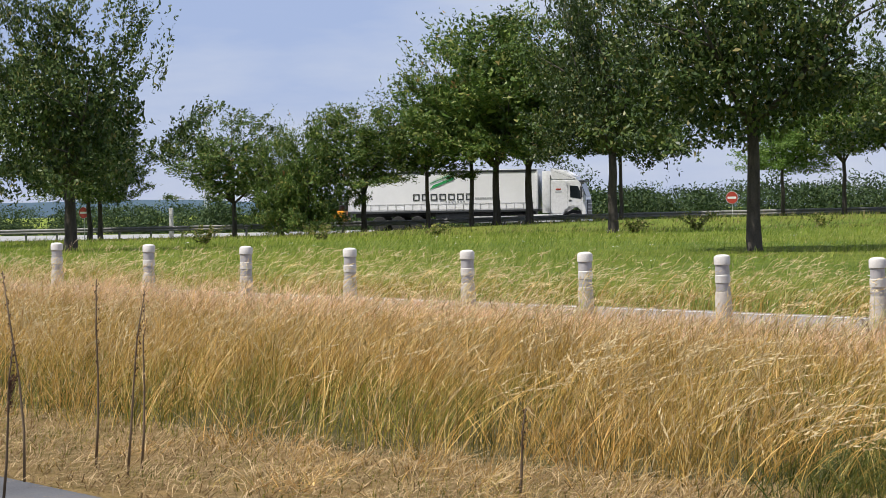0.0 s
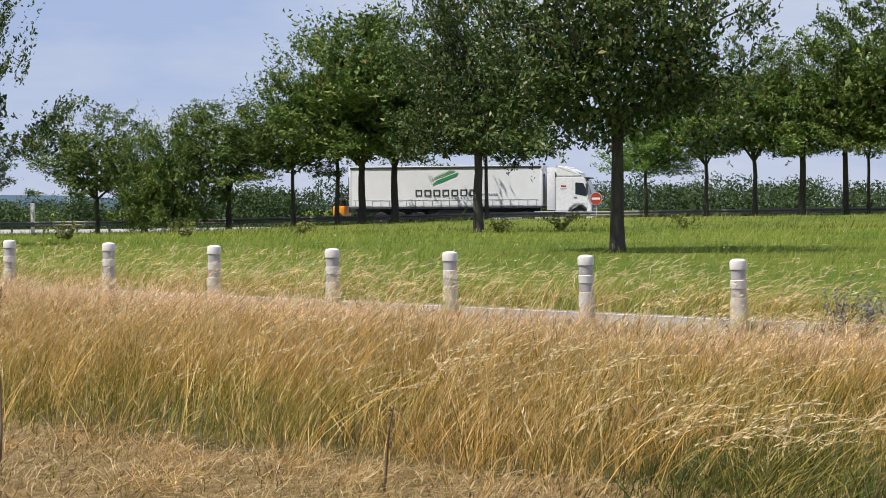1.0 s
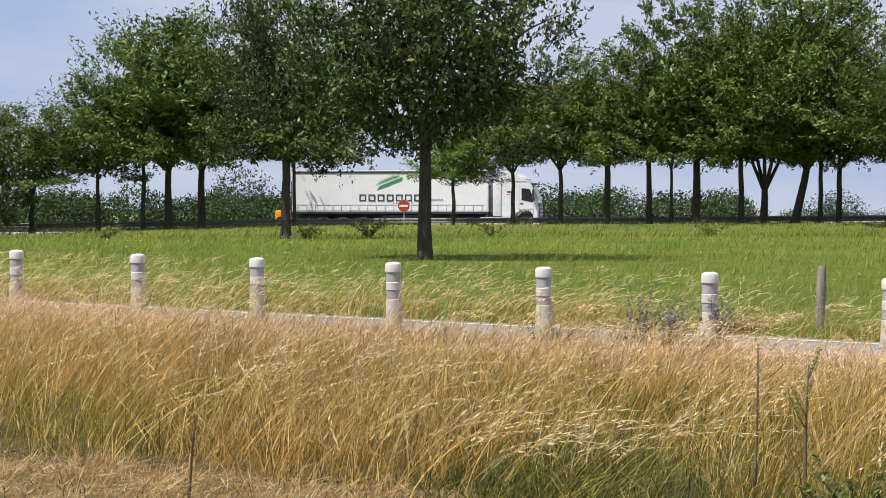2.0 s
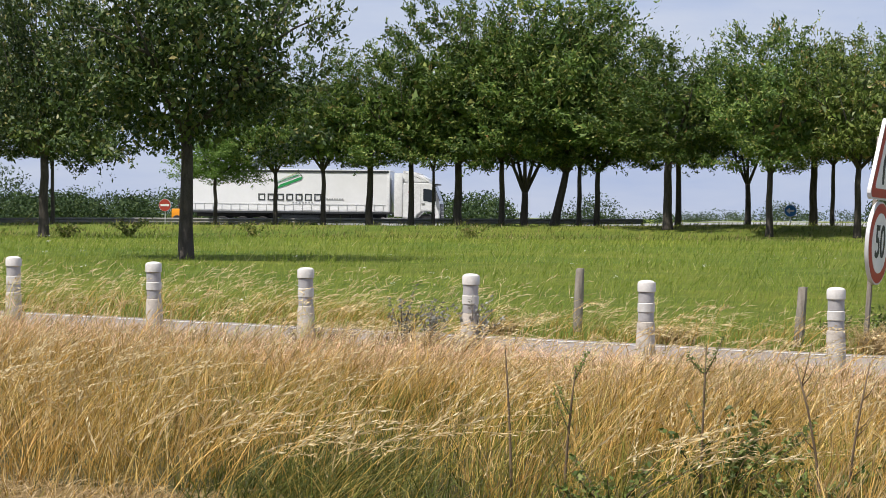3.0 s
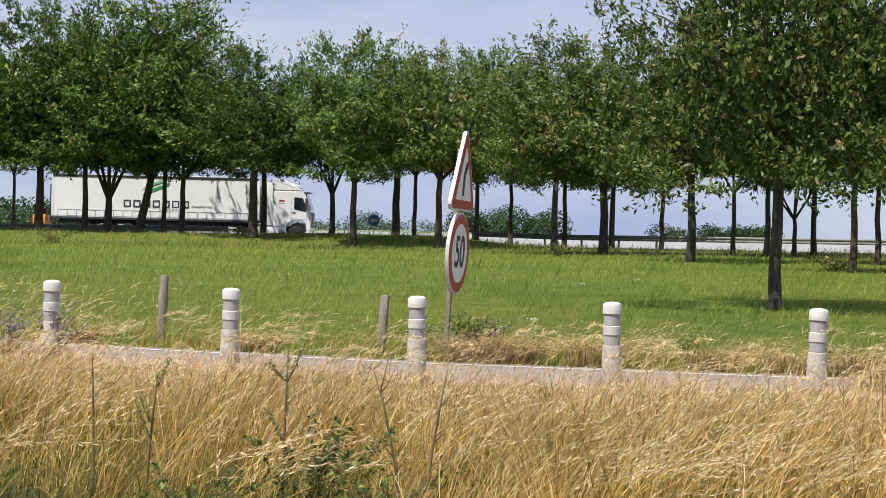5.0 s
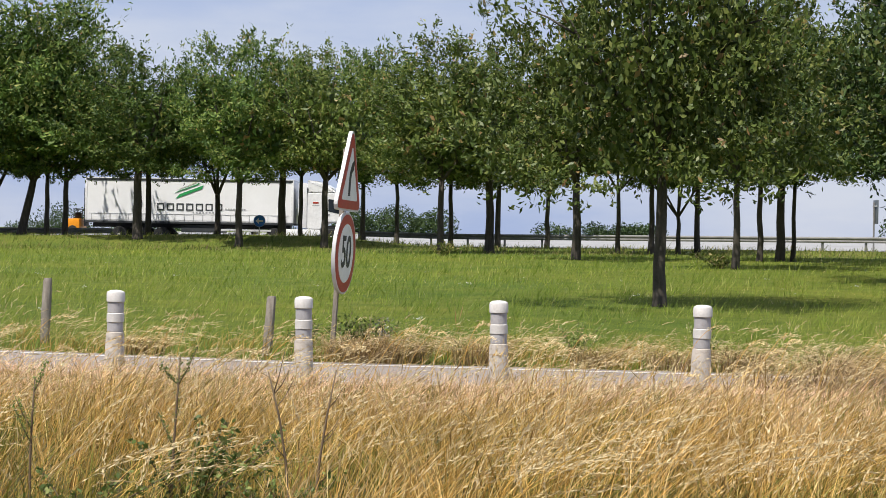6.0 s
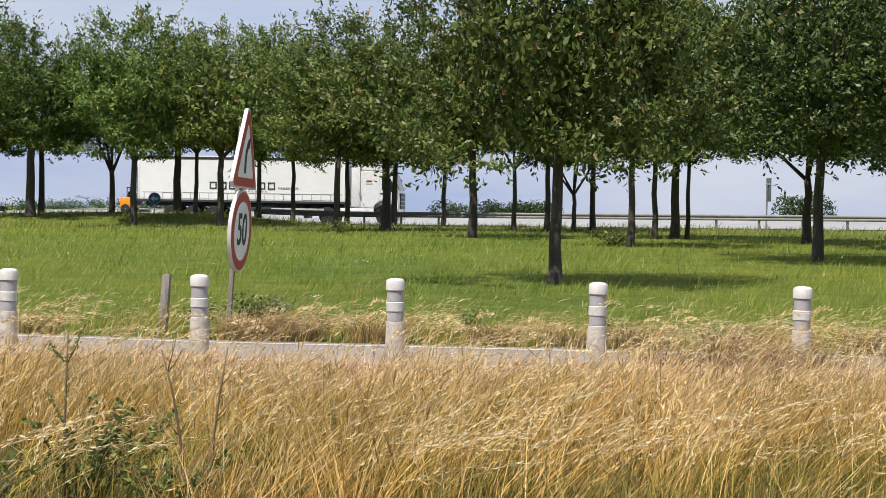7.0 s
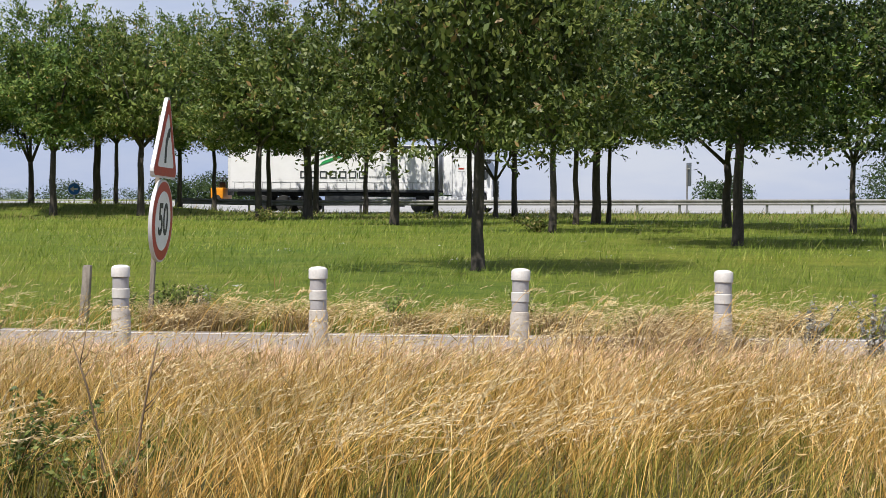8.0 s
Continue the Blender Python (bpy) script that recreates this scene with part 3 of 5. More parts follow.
tree(-6.6, 112.6, 13.6, 4.9, 4.0, 0.50)
tree(-4.1, 112.3, 12.0, 4.1, 4.0, 0.35)
tree(-2.8, 112.2, 13.0, 4.1, 4.1, 0.47, fork=2.0)
tree(-1.1, 112, 14.4, 5.8, 4.0, 0.50, lean=11.0)
tree(0.3, 111.8, 12.6, 4.3, 4.0, 0.29)
tree(1.3, 111.6, 11.2, 3.9, 4.0, 0.35)
tree(5, 105.9, 10.3, 3.9, 4.1, 0.50)
tree(5.8, 110.9, 10.0, 3.7, 4.0, 0.35)
tree(9.6, 110.2, 10.8, 3.4, 4.1, 0.35, fork=2.4)
tree(9.9, 101.1, 11.2, 3.7, 4.2, 0.37)
tree(13.1, 109.5, 10.3, 3.4, 4.0, 0.46)
tree(14.1, 109.2, 9.9, 3.4, 4.0, 0.26)
tree(14.1, 99.7, 10.7, 3.4, 4.0, 0.37, crown=CROWN_OLIVE[1])
tree(17.5, 108.4, 11.0, 3.4, 4.2, 0.29)
tree(19.3, 107.9, 11.1, 3.6, 4.0, 0.26, crown=CROWN_LIGHT)
tree(18.4, 91.2, 10.6, 3.9, 4.0, 0.34, crown=CROWN_OLIVE[0])
tree(22.2, 107.2, 10.6, 3.7, 4.2, 0.29)
tree(21.2, 93.1, 10.6, 3.6, 4.0, 0.45, crown=CROWN_OLIVE[1])
tree(24.7, 106.4, 10.2, 3.4, 4.2, 0.34)
tree(27.3, 105.6, 10.6, 3.7, 4.0, 0.29)
tree(21.8, 79.5, 10.4, 3.7, 4.0, 0.39, crown=CROWN_OLIVE[1])
tree(27.2, 91.6, 10.7, 3.7, 4.0, 0.25, crown=CROWN_OLIVE[1])
tree(13.3, 41.5, 10.0, 3.7, 3.2, 0.29, crown=CROWN_NEAR[2], fork=3.6)
tree(28.7, 91.1, 10.4, 3.9, 4.0, 0.30)
tree(30.1, 91.2, 9.9, 3.3, 4.0, 0.25, fork=1.9)
tree(32, 93.9, 11.2, 3.4, 4.0, 0.31)
tree(24.3, 67.1, 10.7, 3.4, 3.8, 0.28, crown=CROWN_OLIVE[0])
tree(29.3, 78, 10.3, 3.6, 4.0, 0.26, crown=CROWN_OLIVE[0])
tree(30.2, 78, 10.3, 3.6, 4.1, 0.40)
tree(30.8, 78.1, 9.9, 3.7, 4.0, 0.20)
tree(33.3, 71.7, 11.0, 4.6, 3.7, 0.37, fork=2.6)
tree(25.3, 53.7, 11.2, 4.9, 3.5, 0.33, crown=CROWN_NEAR[0], fork=3.8)
tree(34.3, 63.3, 10.6, 4.6, 3.7, 0.24, fork=2.6)
tree(31.5, 51, 10.2, 4.3, 2.9, 0.36, crown=CROWN_NEAR[1])
tree(-54, 78, 10.0, 5.1, 3.1, 0.40)
tree(-48.2, 108.5, 7.4, 2.9, 0.9, 0.26)
tree(-50.2, 108.8, 6.6, 2.2, 1.0, 0.24)
tree(44, 68, 9.8, 4.6, 3.5, 0.34)


# far woods beyond the motorway and hedges beyond it
def woods(name, spots, seed, mat, label, category, size):
    """Distant foliage: spots are (azimuth from, to, distance, height, depth, count)."""
    rng = np.random.default_rng(seed)
    cs = []
    for a0, a1, d, h, depth, count in spots:
        n_tree = max(3, int((a1 - a0) * d * 0.0175 / (h * 0.20)))
        ta = rng.uniform(a0, a1, n_tree)
        th = h * (0.80 + 0.26 * rng.uniform(-1, 1, n_tree) ** 3)
        td = d + rng.uniform(-0.5, 0.5, n_tree) * depth
        pick = rng.integers(0, n_tree, count)
        v = rng.normal(0, 1, (count, 3))
        v /= np.linalg.norm(v, axis=1, keepdims=True)
        v *= rng.uniform(0.30, 1.0, (count, 1)) ** 0.5
        az = np.radians(ta[pick])
        x, y = td[pick] * np.sin(az), td[pick] * np.cos(az)
        r = th[pick] * 0.5
        cs.append(np.stack([x + v[:, 0] * r * 1.05, y + v[:, 1] * r * 1.05, land(x, y) + np.maximum(0.05, r * 0.85 + v[:, 2] * r * 1.05)], 1))
    cs = np.concatenate(cs)
    ow = rng.normal(0, 1, cs.shape)
    v, q = leaf_quads(rng, cs, ow, size, size * 0.4, True)
    tagged(new(name, fast_mesh(name, v, None, mat, q)), label, category, kind="stuff")


woods("far_woods", [(-40, -24, 420, 7.0, 90, 26000), (-40, -18, 560, 8, 160, 18000), (-24, -14, 320, 8.2, 60, 36000), (-16, -2, 330, 9.0, 70, 42000), (-17, -4, 420, 10, 80, 16000), (-17.0, -16.2, 330, 12.0, 6, 2500), (-28.8, -28.4, 300, 5.6, 3, 900), (-27.4, -26.2, 300, 6.6, 8, 2500), (-3, 9, 520, 5.5, 60, 9000), (-60, -36, 420, 8, 60, 3000)],
      21, M_LEAF_WOOD, "dark green wood on the far side of the motorway", "woodland", 0.62)
woods("far_bushes", [(8.6, 11.4, 190, 4.4, 14, 13000), (14.4, 17.6, 200, 3.7, 12, 13000), (24.3, 25.5, 155, 2.5, 6, 2300), (-0.8, 0.9, 210, 5.0, 8, 5000), (29, 33, 150, 4.4, 14, 6000), (1.2, 4.9, 300, 4.0, 14, 6000), (5.6, 6.2, 220, 5, 6, 1800)],
      22, M_LEAF_WOOD, "green bushes behind the crash barrier", "bushes", 0.29)
woods("hedgerow", [(-36, -13, 205, 2.2, 16, 52000), (-13, -1, 230, 2.1, 16, 28000)], 23, M_LEAF_WOOD, "dense dark green hedgerow beyond the motorway", "hedge", 0.26)


# ---- crash barrier ----
def make_barrier(u0, u1):
    root = thing("crash_barrier", 0, 0, 0, "long grey galvanised steel crash barrier on posts", "crash barrier", "barriers before the motorway")
    us = np.arange(u0, u1 + 0.1, 2.0)
    pts = [su(float(motorway_s(u)) - 6, float(u)) for u in us]
    prof = [(0.0, 0.46), (0.05, 0.50), (0.05, 0.55), (0.0, 0.60), (0.0, 0.62), (0.05, 0.67), (0.05, 0.72), (0.0, 0.77), (-0.02, 0.77), (-0.02, 0.46)]
    prof = [(-o, h) for o, h in prof]
    verts, faces = [], []
    n = len(prof)
    for x, y in pts:
        z = height(x, y)
        for o, h in prof:
            verts.append((x + N7.x * (-0.11 + o), y + N7.y * (-0.11 + o), z + h))
    for i in range(len(pts) - 1):
        for k in range(n):
            faces.append((i * n + k, i * n + (k + 1) % n, (i + 1) * n + (k + 1) % n, (i + 1) * n + k))
    b = new("beam", mesh_from("beam", verts, faces, M_RAIL))
    b.parent = root
    bm = box((0.10, 0.14, 0.85), (0, 0, 0.30), 0.012, 1)
    me = bpy.data.meshes.new("post")
    bm.to_mesh(me)
    bm.free()
    me.materials.append(M_RAIL)
    for x, y in pts:
        p = new("post", me)
        p.parent = root
        p.location = (x, y, height(x, y))


make_barrier(-118, -10)
make_barrier(4, 86)


# ---- bollards along the lane ----
def make_bollard():
    root = thing("bollard", 0, 0, 0, "white-painted concrete bollard with grey bands and weathered base", "bollard", "bollards along the lane")
    part("shaft", lathe([(0.122, -0.2), (0.118, 0.10), (0.104, 0.49), (0.099, 0.525), (0.090, 0.53), (0.090, 0.93), (0.085, 0.94)], 18), M_CONCRETE, root)
    part("collar", lathe([(0.091, 0.640), (0.100, 0.645), (0.100, 0.740), (0.093, 0.748)], 18), M_CAP, root, "white painted collar")
    # the bands' grey holds paint and shadow together
    part("lower_band", lathe([(0.0905, 0.535), (0.0925, 0.537), (0.0925, 0.634), (0.0905, 0.636)], 18), M_GREY_BAND, root, "grey band, paint and shadow in one tone")
    part("upper_band", lathe([(0.0905, 0.752), (0.0925, 0.754), (0.0925, 0.866), (0.0905, 0.868)], 18), M_GREY_BAND, root, "grey band, paint and shadow in one tone")
    part("cap", lathe([(0.091, 0.870), (0.105, 0.878), (0.106, 0.970), (0.098, 0.988), (0.068, 1.004), (0.02, 1.010)], 18), M_CAP, root, "rounded white painted cap")
    return root


first = make_bollard()
rb = random.Random(9)
for k in range(-1, 16):
    p = ROW0 + STEP * k
    p = p + ROW_U * {-1: -0.35, 0: -0.17, 1: -0.05, 3: 0.12}.get(k, 0.0)
    m = pose(p.x, p.y, height(p.x, p.y), rb.uniform(-1.2, 1.2), rb.uniform(-0.8, 1.6), rb.uniform(0, 360))
    if k == -1:
        first.matrix_basis = m
    else:
        copy_thing(first, m)


# ---- road signs ----
def rounded(outline, r, steps=5):
    """An outline with its corners rounded."""
    out = []
    n = len(outline)
    for i in range(n):
        a, b, c = Vector(outline[i - 1]), Vector(outline[i]), Vector(outline[(i + 1) % n])
        d1, d2 = (a - b).normalized(), (c - b).normalized()
        half = d1.angle(d2) / 2
        t = r / math.tan(half)
        centre = b + (d1 + d2).normalized() * (r / math.sin(half))
        p, q = b + d1 * t - centre, b + d2 * t - centre
        for k in range(steps + 1):
            v = p.lerp(q, k / steps).normalized() * r
            out.append(tuple(centre + v))
    return out


def disc(r, n=40):
    return [(r * math.cos(2 * math.pi * i / n), r * math.sin(2 * math.pi * i / n)) for i in range(n)]


def tri(side):
    h = side * math.sqrt(3) / 2
    return [(-side / 2, -h / 3), (side / 2, -h / 3), (0, 2 * h / 3)]


def stroke(points, w):
    """The outline of a stroke of width w through points."""
    pts = [Vector(p) for p in points]
    left, right = [], []
    for i, p in enumerate(pts):
        d = (pts[min(i + 1, len(pts) - 1)] - pts[max(i - 1, 0)]).normalized()
        nrm = Vector((-d.y, d.x)) * w / 2
        left.append(tuple(p + nrm))
        right.append(tuple(p - nrm))
    return left + right[::-1]


def text_mesh(body, size, mat, extrude=0.002):
    cu = bpy.data.curves.new("numerals", "FONT")
    cu.body, cu.size, cu.align_x, cu.align_y, cu.extrude, cu.offset = body, size, "CENTER", "CENTER", extrude, 0.008
    tmp = bpy.data.objects.new("numerals", cu)
    scene.collection.objects.link(tmp)
    bpy.context.view_layer.update()
    me = bpy.data.meshes.new_from_object(tmp.evaluated_get(bpy.context.evaluated_depsgraph_get()))
    bpy.data.objects.remove(tmp)
    me.materials.clear()
    me.materials.append(mat)
    return me


def make_speed_sign():
    x, y = 3.96, 26.6
    root = thing("road_sign", x, y, height(x, y), "bend warning triangle above a 50 limit disc on steel post", "road sign", rz=SIGN_TURN)
    root.matrix_basis = pose(x, y, height(x, y), 0, SIGN_LEAN, 0) @ pose(0, 0, 0, 0, 0, SIGN_TURN)
    part("post", box((0.08, 0.06, 2.9), (0, 0.07, 1.42), 0.012), M_OLDWOOD, root, "dull grey weathered post")
    cz, tz = 1.45, 2.42
    plate = part("speed_limit_plate", shifted(prism(disc(0.555), -0.02, 0.03), Matrix.Translation((0, 0, cz))), M_SIGNBACK, root, "round white-rimmed plate with red ring")
    part("red_ring", shifted(prism(disc(0.53), -0.024, -0.019), Matrix.Translation((0, 0, cz))), M_RED, plate)
    part("white_field", shifted(prism(disc(0.40), -0.028, -0.023), Matrix.Translation((0, 0, cz))), M_SIGNWHITE, plate)
    nm = new("numerals", text_mesh("50", 0.56, M_BLACK))
    nm.parent = plate
    nm.matrix_basis = pose(0, -0.031, cz, 90, 0, 0) @ Matrix.Diagonal((0.92, 1.08, 1, 1))
    warn = part("warning_plate", shifted(prism(rounded(tri(1.36), 0.09), -0.02, 0.03), Matrix.Translation((0, 0, tz))), M_SIGNBACK, root, "triangular white-rimmed warning plate")
    part("red_border", shifted(prism(rounded(tri(1.27), 0.07), -0.024, -0.019), Matrix.Translation((0, 0, tz))), M_RED, warn)
    part("white_field", shifted(prism(rounded(tri(0.86), 0.03), -0.028, -0.023), Matrix.Translation((0, 0, tz))), M_SIGNWHITE, warn)
    bend = [(-0.05, -0.19), (-0.05, 0.0), (-0.03, 0.10), (0.03, 0.19), (0.07, 0.23)]
    part("bend_symbol", shifted(prism(stroke(bend, 0.10), -0.031, -0.027), Matrix.Translation((0, 0, tz))), M_BLACK, warn)
    part("arrow_head", shifted(prism([(0.02, 0.26), (0.11, 0.15), (0.15, 0.31)], -0.0315, -0.0275), Matrix.Translation((0, 0, tz))), M_BLACK, warn)
    for z in (1.15, 1.75, 2.2, 2.6):
        part("bracket", box((0.16, 0.03, 0.05), (0, 0.045, z), 0.006), M_STEEL, root)


SIGN_TURN, SIGN_LEAN = 67.0, 3.0
make_speed_sign()


def small_sign(name, s_off, u, r, zc, face, label, turn=7.0, blue=False):
    x, y = su(float(motorway_s(u)) + s_off, u)
    z = height(x, y)
    root = thing(name, x, y, z, label, "road sign", rz=-turn)
    part("post", lathe([(0.035, -0.1), (0.035, zc + r * 0.8)], 10), M_STEEL, root)
    plate = part("plate", shifted(prism(disc(r), -0.09, -0.055), Matrix.Translation((0, 0, zc))), M_SIGNBACK, root)
    part("face", shifted(prism(disc(r * 0.95), -0.095, -0.089), Matrix.Translation((0, 0, zc))), face, plate)
    if blue:
        part("arrow", shifted(prism([(-0.65 * r, 0.0), (-0.1 * r, -0.5 * r), (-0.1 * r, -0.16 * r), (0.6 * r, -0.16 * r), (0.6 * r, 0.16 * r), (-0.1 * r, 0.16 * r), (-0.1 * r, 0.5 * r)], -0.1, -0.094), Matrix.Translation((0, 0, zc))), M_SIGNWHITE, plate)
    else:
        part("bar", shifted(prism(rounded([(-0.72 * r, -0.17 * r), (0.72 * r, -0.17 * r), (0.72 * r, 0.17 * r), (-0.72 * r, 0.17 * r)], 0.03), -0.1, -0.094), Matrix.Translation((0, 0, zc))), M_SIGNWHITE, plate)
    return root


small_sign("no_entry_sign", -7, -37.9, 0.37, 1.42, M_RED, "round red no-entry sign with white bar by the barrier")
small_sign("no_entry_sign", -7, -77.6, 0.37, 1.75, M_RED, "round red no-entry sign with white bar by the barrier")
small_sign("direction_sign", -7, -1.6, 0.34, 1.10, M_BLUE, "round blue sign with white arrow by the barrier", blue=True)


def make_marker(u, s_off, tall):
    x, y = su(float(motorway_s(u)) + s_off, u)
    root = thing("marker_post", x, y, height(x, y), "white roadside marker post beyond the barrier", "marker post", "marker posts on the motorway")
    part("shaft", box((0.26, 0.16, tall), (0, 0, tall / 2 - 0.02), 0.05), M_LINE, root)
    part("band", box((0.268, 0.168, 0.10), (0, 0, tall * 0.78), 0.05), M_GREY_BAND, root)


for u, t in ((-86.1, 2.1), (-73.5, 1.95), (-61.4, 1.95)):
    make_marker(u, -4.6, t)

# a sign seen edge-on beyond the barrier
ex, ey = su(float(motorway_s(30.7)) - 4.6, 30.7)
edge_sign = thing("information_sign", ex, ey, height(ex, ey), "narrow sign seen edge-on on a steel post behind the barrier", "road sign", rz=80)
part("post", lathe([(0.045, -0.1), (0.045, 2.6)], 10), M_RAIL, edge_sign)
part("plate", box((0.9, 0.07, 1.25), (0.0, -0.09, 2.10), 0.02), M_SLATE, edge_sign, "dark slate-grey plate")
part("backing_rail", box((0.85, 0.05, 0.06), (0, -0.03, 2.4), 0.01), M_STEEL, edge_sign)

# a lattice mast far off
mast_az = radians(-26.9)
mx_, my_ = 900 * math.sin(mast_az), 900 * math.cos(mast_az)
mast = thing("radio_mast", mx_, my_, height(mx_, my_), "thin grey lattice radio mast far behind the trees", "mast")
for k in range(4):
    a = math.pi / 2 * k + 0.4
    v, f = tube([(1.1 * math.cos(a), 1.1 * math.sin(a), -1), (0.35 * math.cos(a), 0.35 * math.sin(a), 50)], [0.16, 0.12], 5)
    leg = new("leg", mesh_from("leg", v, f, M_STEEL))
    leg.parent = mast
for i in range(16):
    h = 3 * i
    r = 1.1 - 0.75 * h / 50
    v, f = tube([(r * math.cos(0.4 + i * 1.571), r * math.sin(0.4 + i * 1.571), h), (r * math.cos(0.4 + (i + 1) * 1.571), r * math.sin(0.4 + (i + 1) * 1.571), h + 3)], [0.1, 0.1], 4)
    br = new("brace", mesh_from("brace", v, f, M_STEEL))
    br.parent = mast

# old fence posts beyond the lane
for (x, y, top, lean) in ((0.07, 29.5, 0.99, 2), (3.09, 27.33, 0.83, 4)):
    z0 = height(x, y)
    fp = thing("fence_post", x, y, z0, "weathered grey wooden fence post in the meadow grass", "fence post", "old fence posts")
    h = top - z0
    bm = lathe([(0.072, -0.2), (0.070, h * 0.5), (0.066, h * 0.96), (0.055, h), (0.02, h + 0.004)], 11)
    rr = random.Random(int(x * 10) + 3)
    for v in bm.verts:
        v.co.x += rr.uniform(-0.008, 0.008) + v.co.z * math.tan(radians(lean))
        v.co.y += rr.uniform(-0.008, 0.008)
    part("stake", bm, M_OLDWOOD, fp)


# ---- the lorry ----
def wheel(parent, x, y, r, w, name="wheel"):
    hub = new(name)
    hub.parent = parent
    hub.location = (x, y, r)
    part("tyre", lathe([(r * 0.60, -w / 2), (r * 0.93, -w / 2), (r, -w * 0.36), (r, w * 0.36), (r * 0.93, w / 2), (r * 0.60, w / 2)], 28, "y"), M_RUBBER, hub)
    part("rim", lathe([(r * 0.60, -w * 0.40), (r * 0.56, -w * 0.42), (r * 0.30, -w * 0.18), (r * 0.16, -w * 0.50), (r * 0.10, -w * 0.52), (r * 0.10, w * 0.3), (r * 0.60, w * 0.3)], 20, "y"), M_STEEL, hub, "grey steel rim")
    return hub


def make_lorry():
    """The lorry, its near side at y = -1.28, its nose towards +x, its middle over the origin."""
    root = thing("lorry", 0, 0, 0, "white articulated curtain-sided lorry carrying an orange forklift at its rear", "lorry")
    x0, x1 = -8.0, 4.75                          # trailer
    # trailer body: curtain with slight vertical folds
    bm = bmesh.new()
    n = 64
    for side in (-1, 1):
        cols = []
        for i in range(n + 1):
            x = x0 + 0.12 + (x1 - x0 - 0.24) * i / n
            y = side * (1.262 + 0.006 * math.sin(i * 1.35) + 0.004 * math.sin(i * 0.37))
            cols.append((bm.verts.new((x, y, 1.42)), bm.verts.new((x, y * 1.002, 2.6)), bm.verts.new((x, side * 1.255, 3.86))))
        for a, b in zip(cols, cols[1:]):
            for k in range(2):
                f = bm.faces.new((a[k], b[k], b[k + 1], a[k + 1]))
                f.smooth = True
    body = part("trailer_body", box((x1 - x0, 2.50, 2.62), ((x0 + x1) / 2, 0, 2.62), 0.03), M_WHITE, root, "white trailer box")
    part("side_curtain", bm, M_CURTAIN, body, "white tarpaulin side curtain")
    part("roof_rail", box((x1 - x0 - 0.1, 2.58, 0.13), ((x0 + x1) / 2, 0, 3.885), 0.02), M_CHARCOAL, body, "dark roof rail")
    part("roof", box((x1 - x0, 2.5, 0.06), ((x0 + x1) / 2, 0, 3.97), 0.02), M_CURTAIN, body)
    for x in (x0 + 0.06, x1 - 0.06):
        part("corner_post", box((0.14, 2.56, 2.55), (x, 0, 2.66), 0.02), M_WHITE, body)
    part("side_rail", box((x1 - x0, 2.54, 0.14), ((x0 + x1) / 2, 0, 1.28), 0.02), M_CHARCOAL, root, "dark chassis side rail")
    for i in range(22):
        x = x0 + 0.4 + i * (x1 - x0 - 0.8) / 21
        part("curtain_strap", box((0.03, 0.02, 0.42), (x, -1.278, 1.58), 0.004), M_GREYPRINT, body, "grey curtain strap")
    part("strap_line", box((x1 - x0 - 0.5, 0.012, 0.025), ((x0 + x1) / 2, -1.276, 1.79), 0.003), M_GREYPRINT, body)
    # plain bars in the place of the firm's lettering, and its green mark
    w = 4.15
    lx = -3.65
    for i in range(7):
        cx = lx + (i + 0.5) * w / 7
        for dx, dz, sx, sz in ((0, 0.18, 0.44, 0.075), (0, -0.18, 0.44, 0.075), (-0.18, 0, 0.08, 0.285), (0.18, 0, 0.08, 0.285)):
            part("lettering_bar", box((sx, 0.012, sz), (cx + dx, -1.280, 2.24 + dz), 0.002), M_CHARCOAL, body, "dark printed bar")
    for i in range(7):
        part("small_print_bar", box((0.10, 0.012, 0.08), (lx + 2.3 + i * 0.2, -1.280, 1.92), 0.002), M_GREYPRINT, body)
    for i in range(8):
        part("small_print_bar", box((0.12, 0.012, 0.10), (lx + w + 0.15 + i * 0.16, -1.280, 2.14), 0.002), M_GREYPRINT, body)
    for (a, b, wd, mat) in (((-2.45, 2.74), (-0.85, 3.36), 0.22, M_GREEN), ((-2.55, 3.08), (-1.05, 3.62), 0.10, M_GREEN), ((-2.35, 3.30), (-1.25, 3.72), 0.07, M_LIME)):
        part("printed_stripe", prism([(a[0], a[1]), (b[0], b[1]), (b[0] + 0.1, b[1] + wd), (a[0] + 0.25, a[1] + wd * 1.3)], -1.286, -1.274), mat, body, "green printed stripe")
    # chassis, legs, boxes, wheels
    part("chassis", box((x1 - x0 - 0.6, 0.9, 0.26), ((x0 + x1) / 2, 0, 1.08), 0.02), M_BLACK, root)
    part("pallet_box", box((2.4, 2.3, 0.45), (-0.9, 0, 0.92), 0.03), M_CHARCOAL, root)
    part("side_guard", box((3.2, 0.05, 0.12), (1.8, -1.22, 0.86), 0.01), M_STEEL, root)
    part("side_guard", box((3.2, 0.05, 0.12), (1.8, -1.22, 0.56), 0.01), M_STEEL, root)
    part("landing_leg", box((0.16, 1.9, 0.75), (2.2, 0, 0.72), 0.02), M_BLACK, root)
    for x in (-5.9, -4.6, -3.3):
        for y in (-1.08, 1.08):
            wheel(root, x, y, 0.50, 0.36)
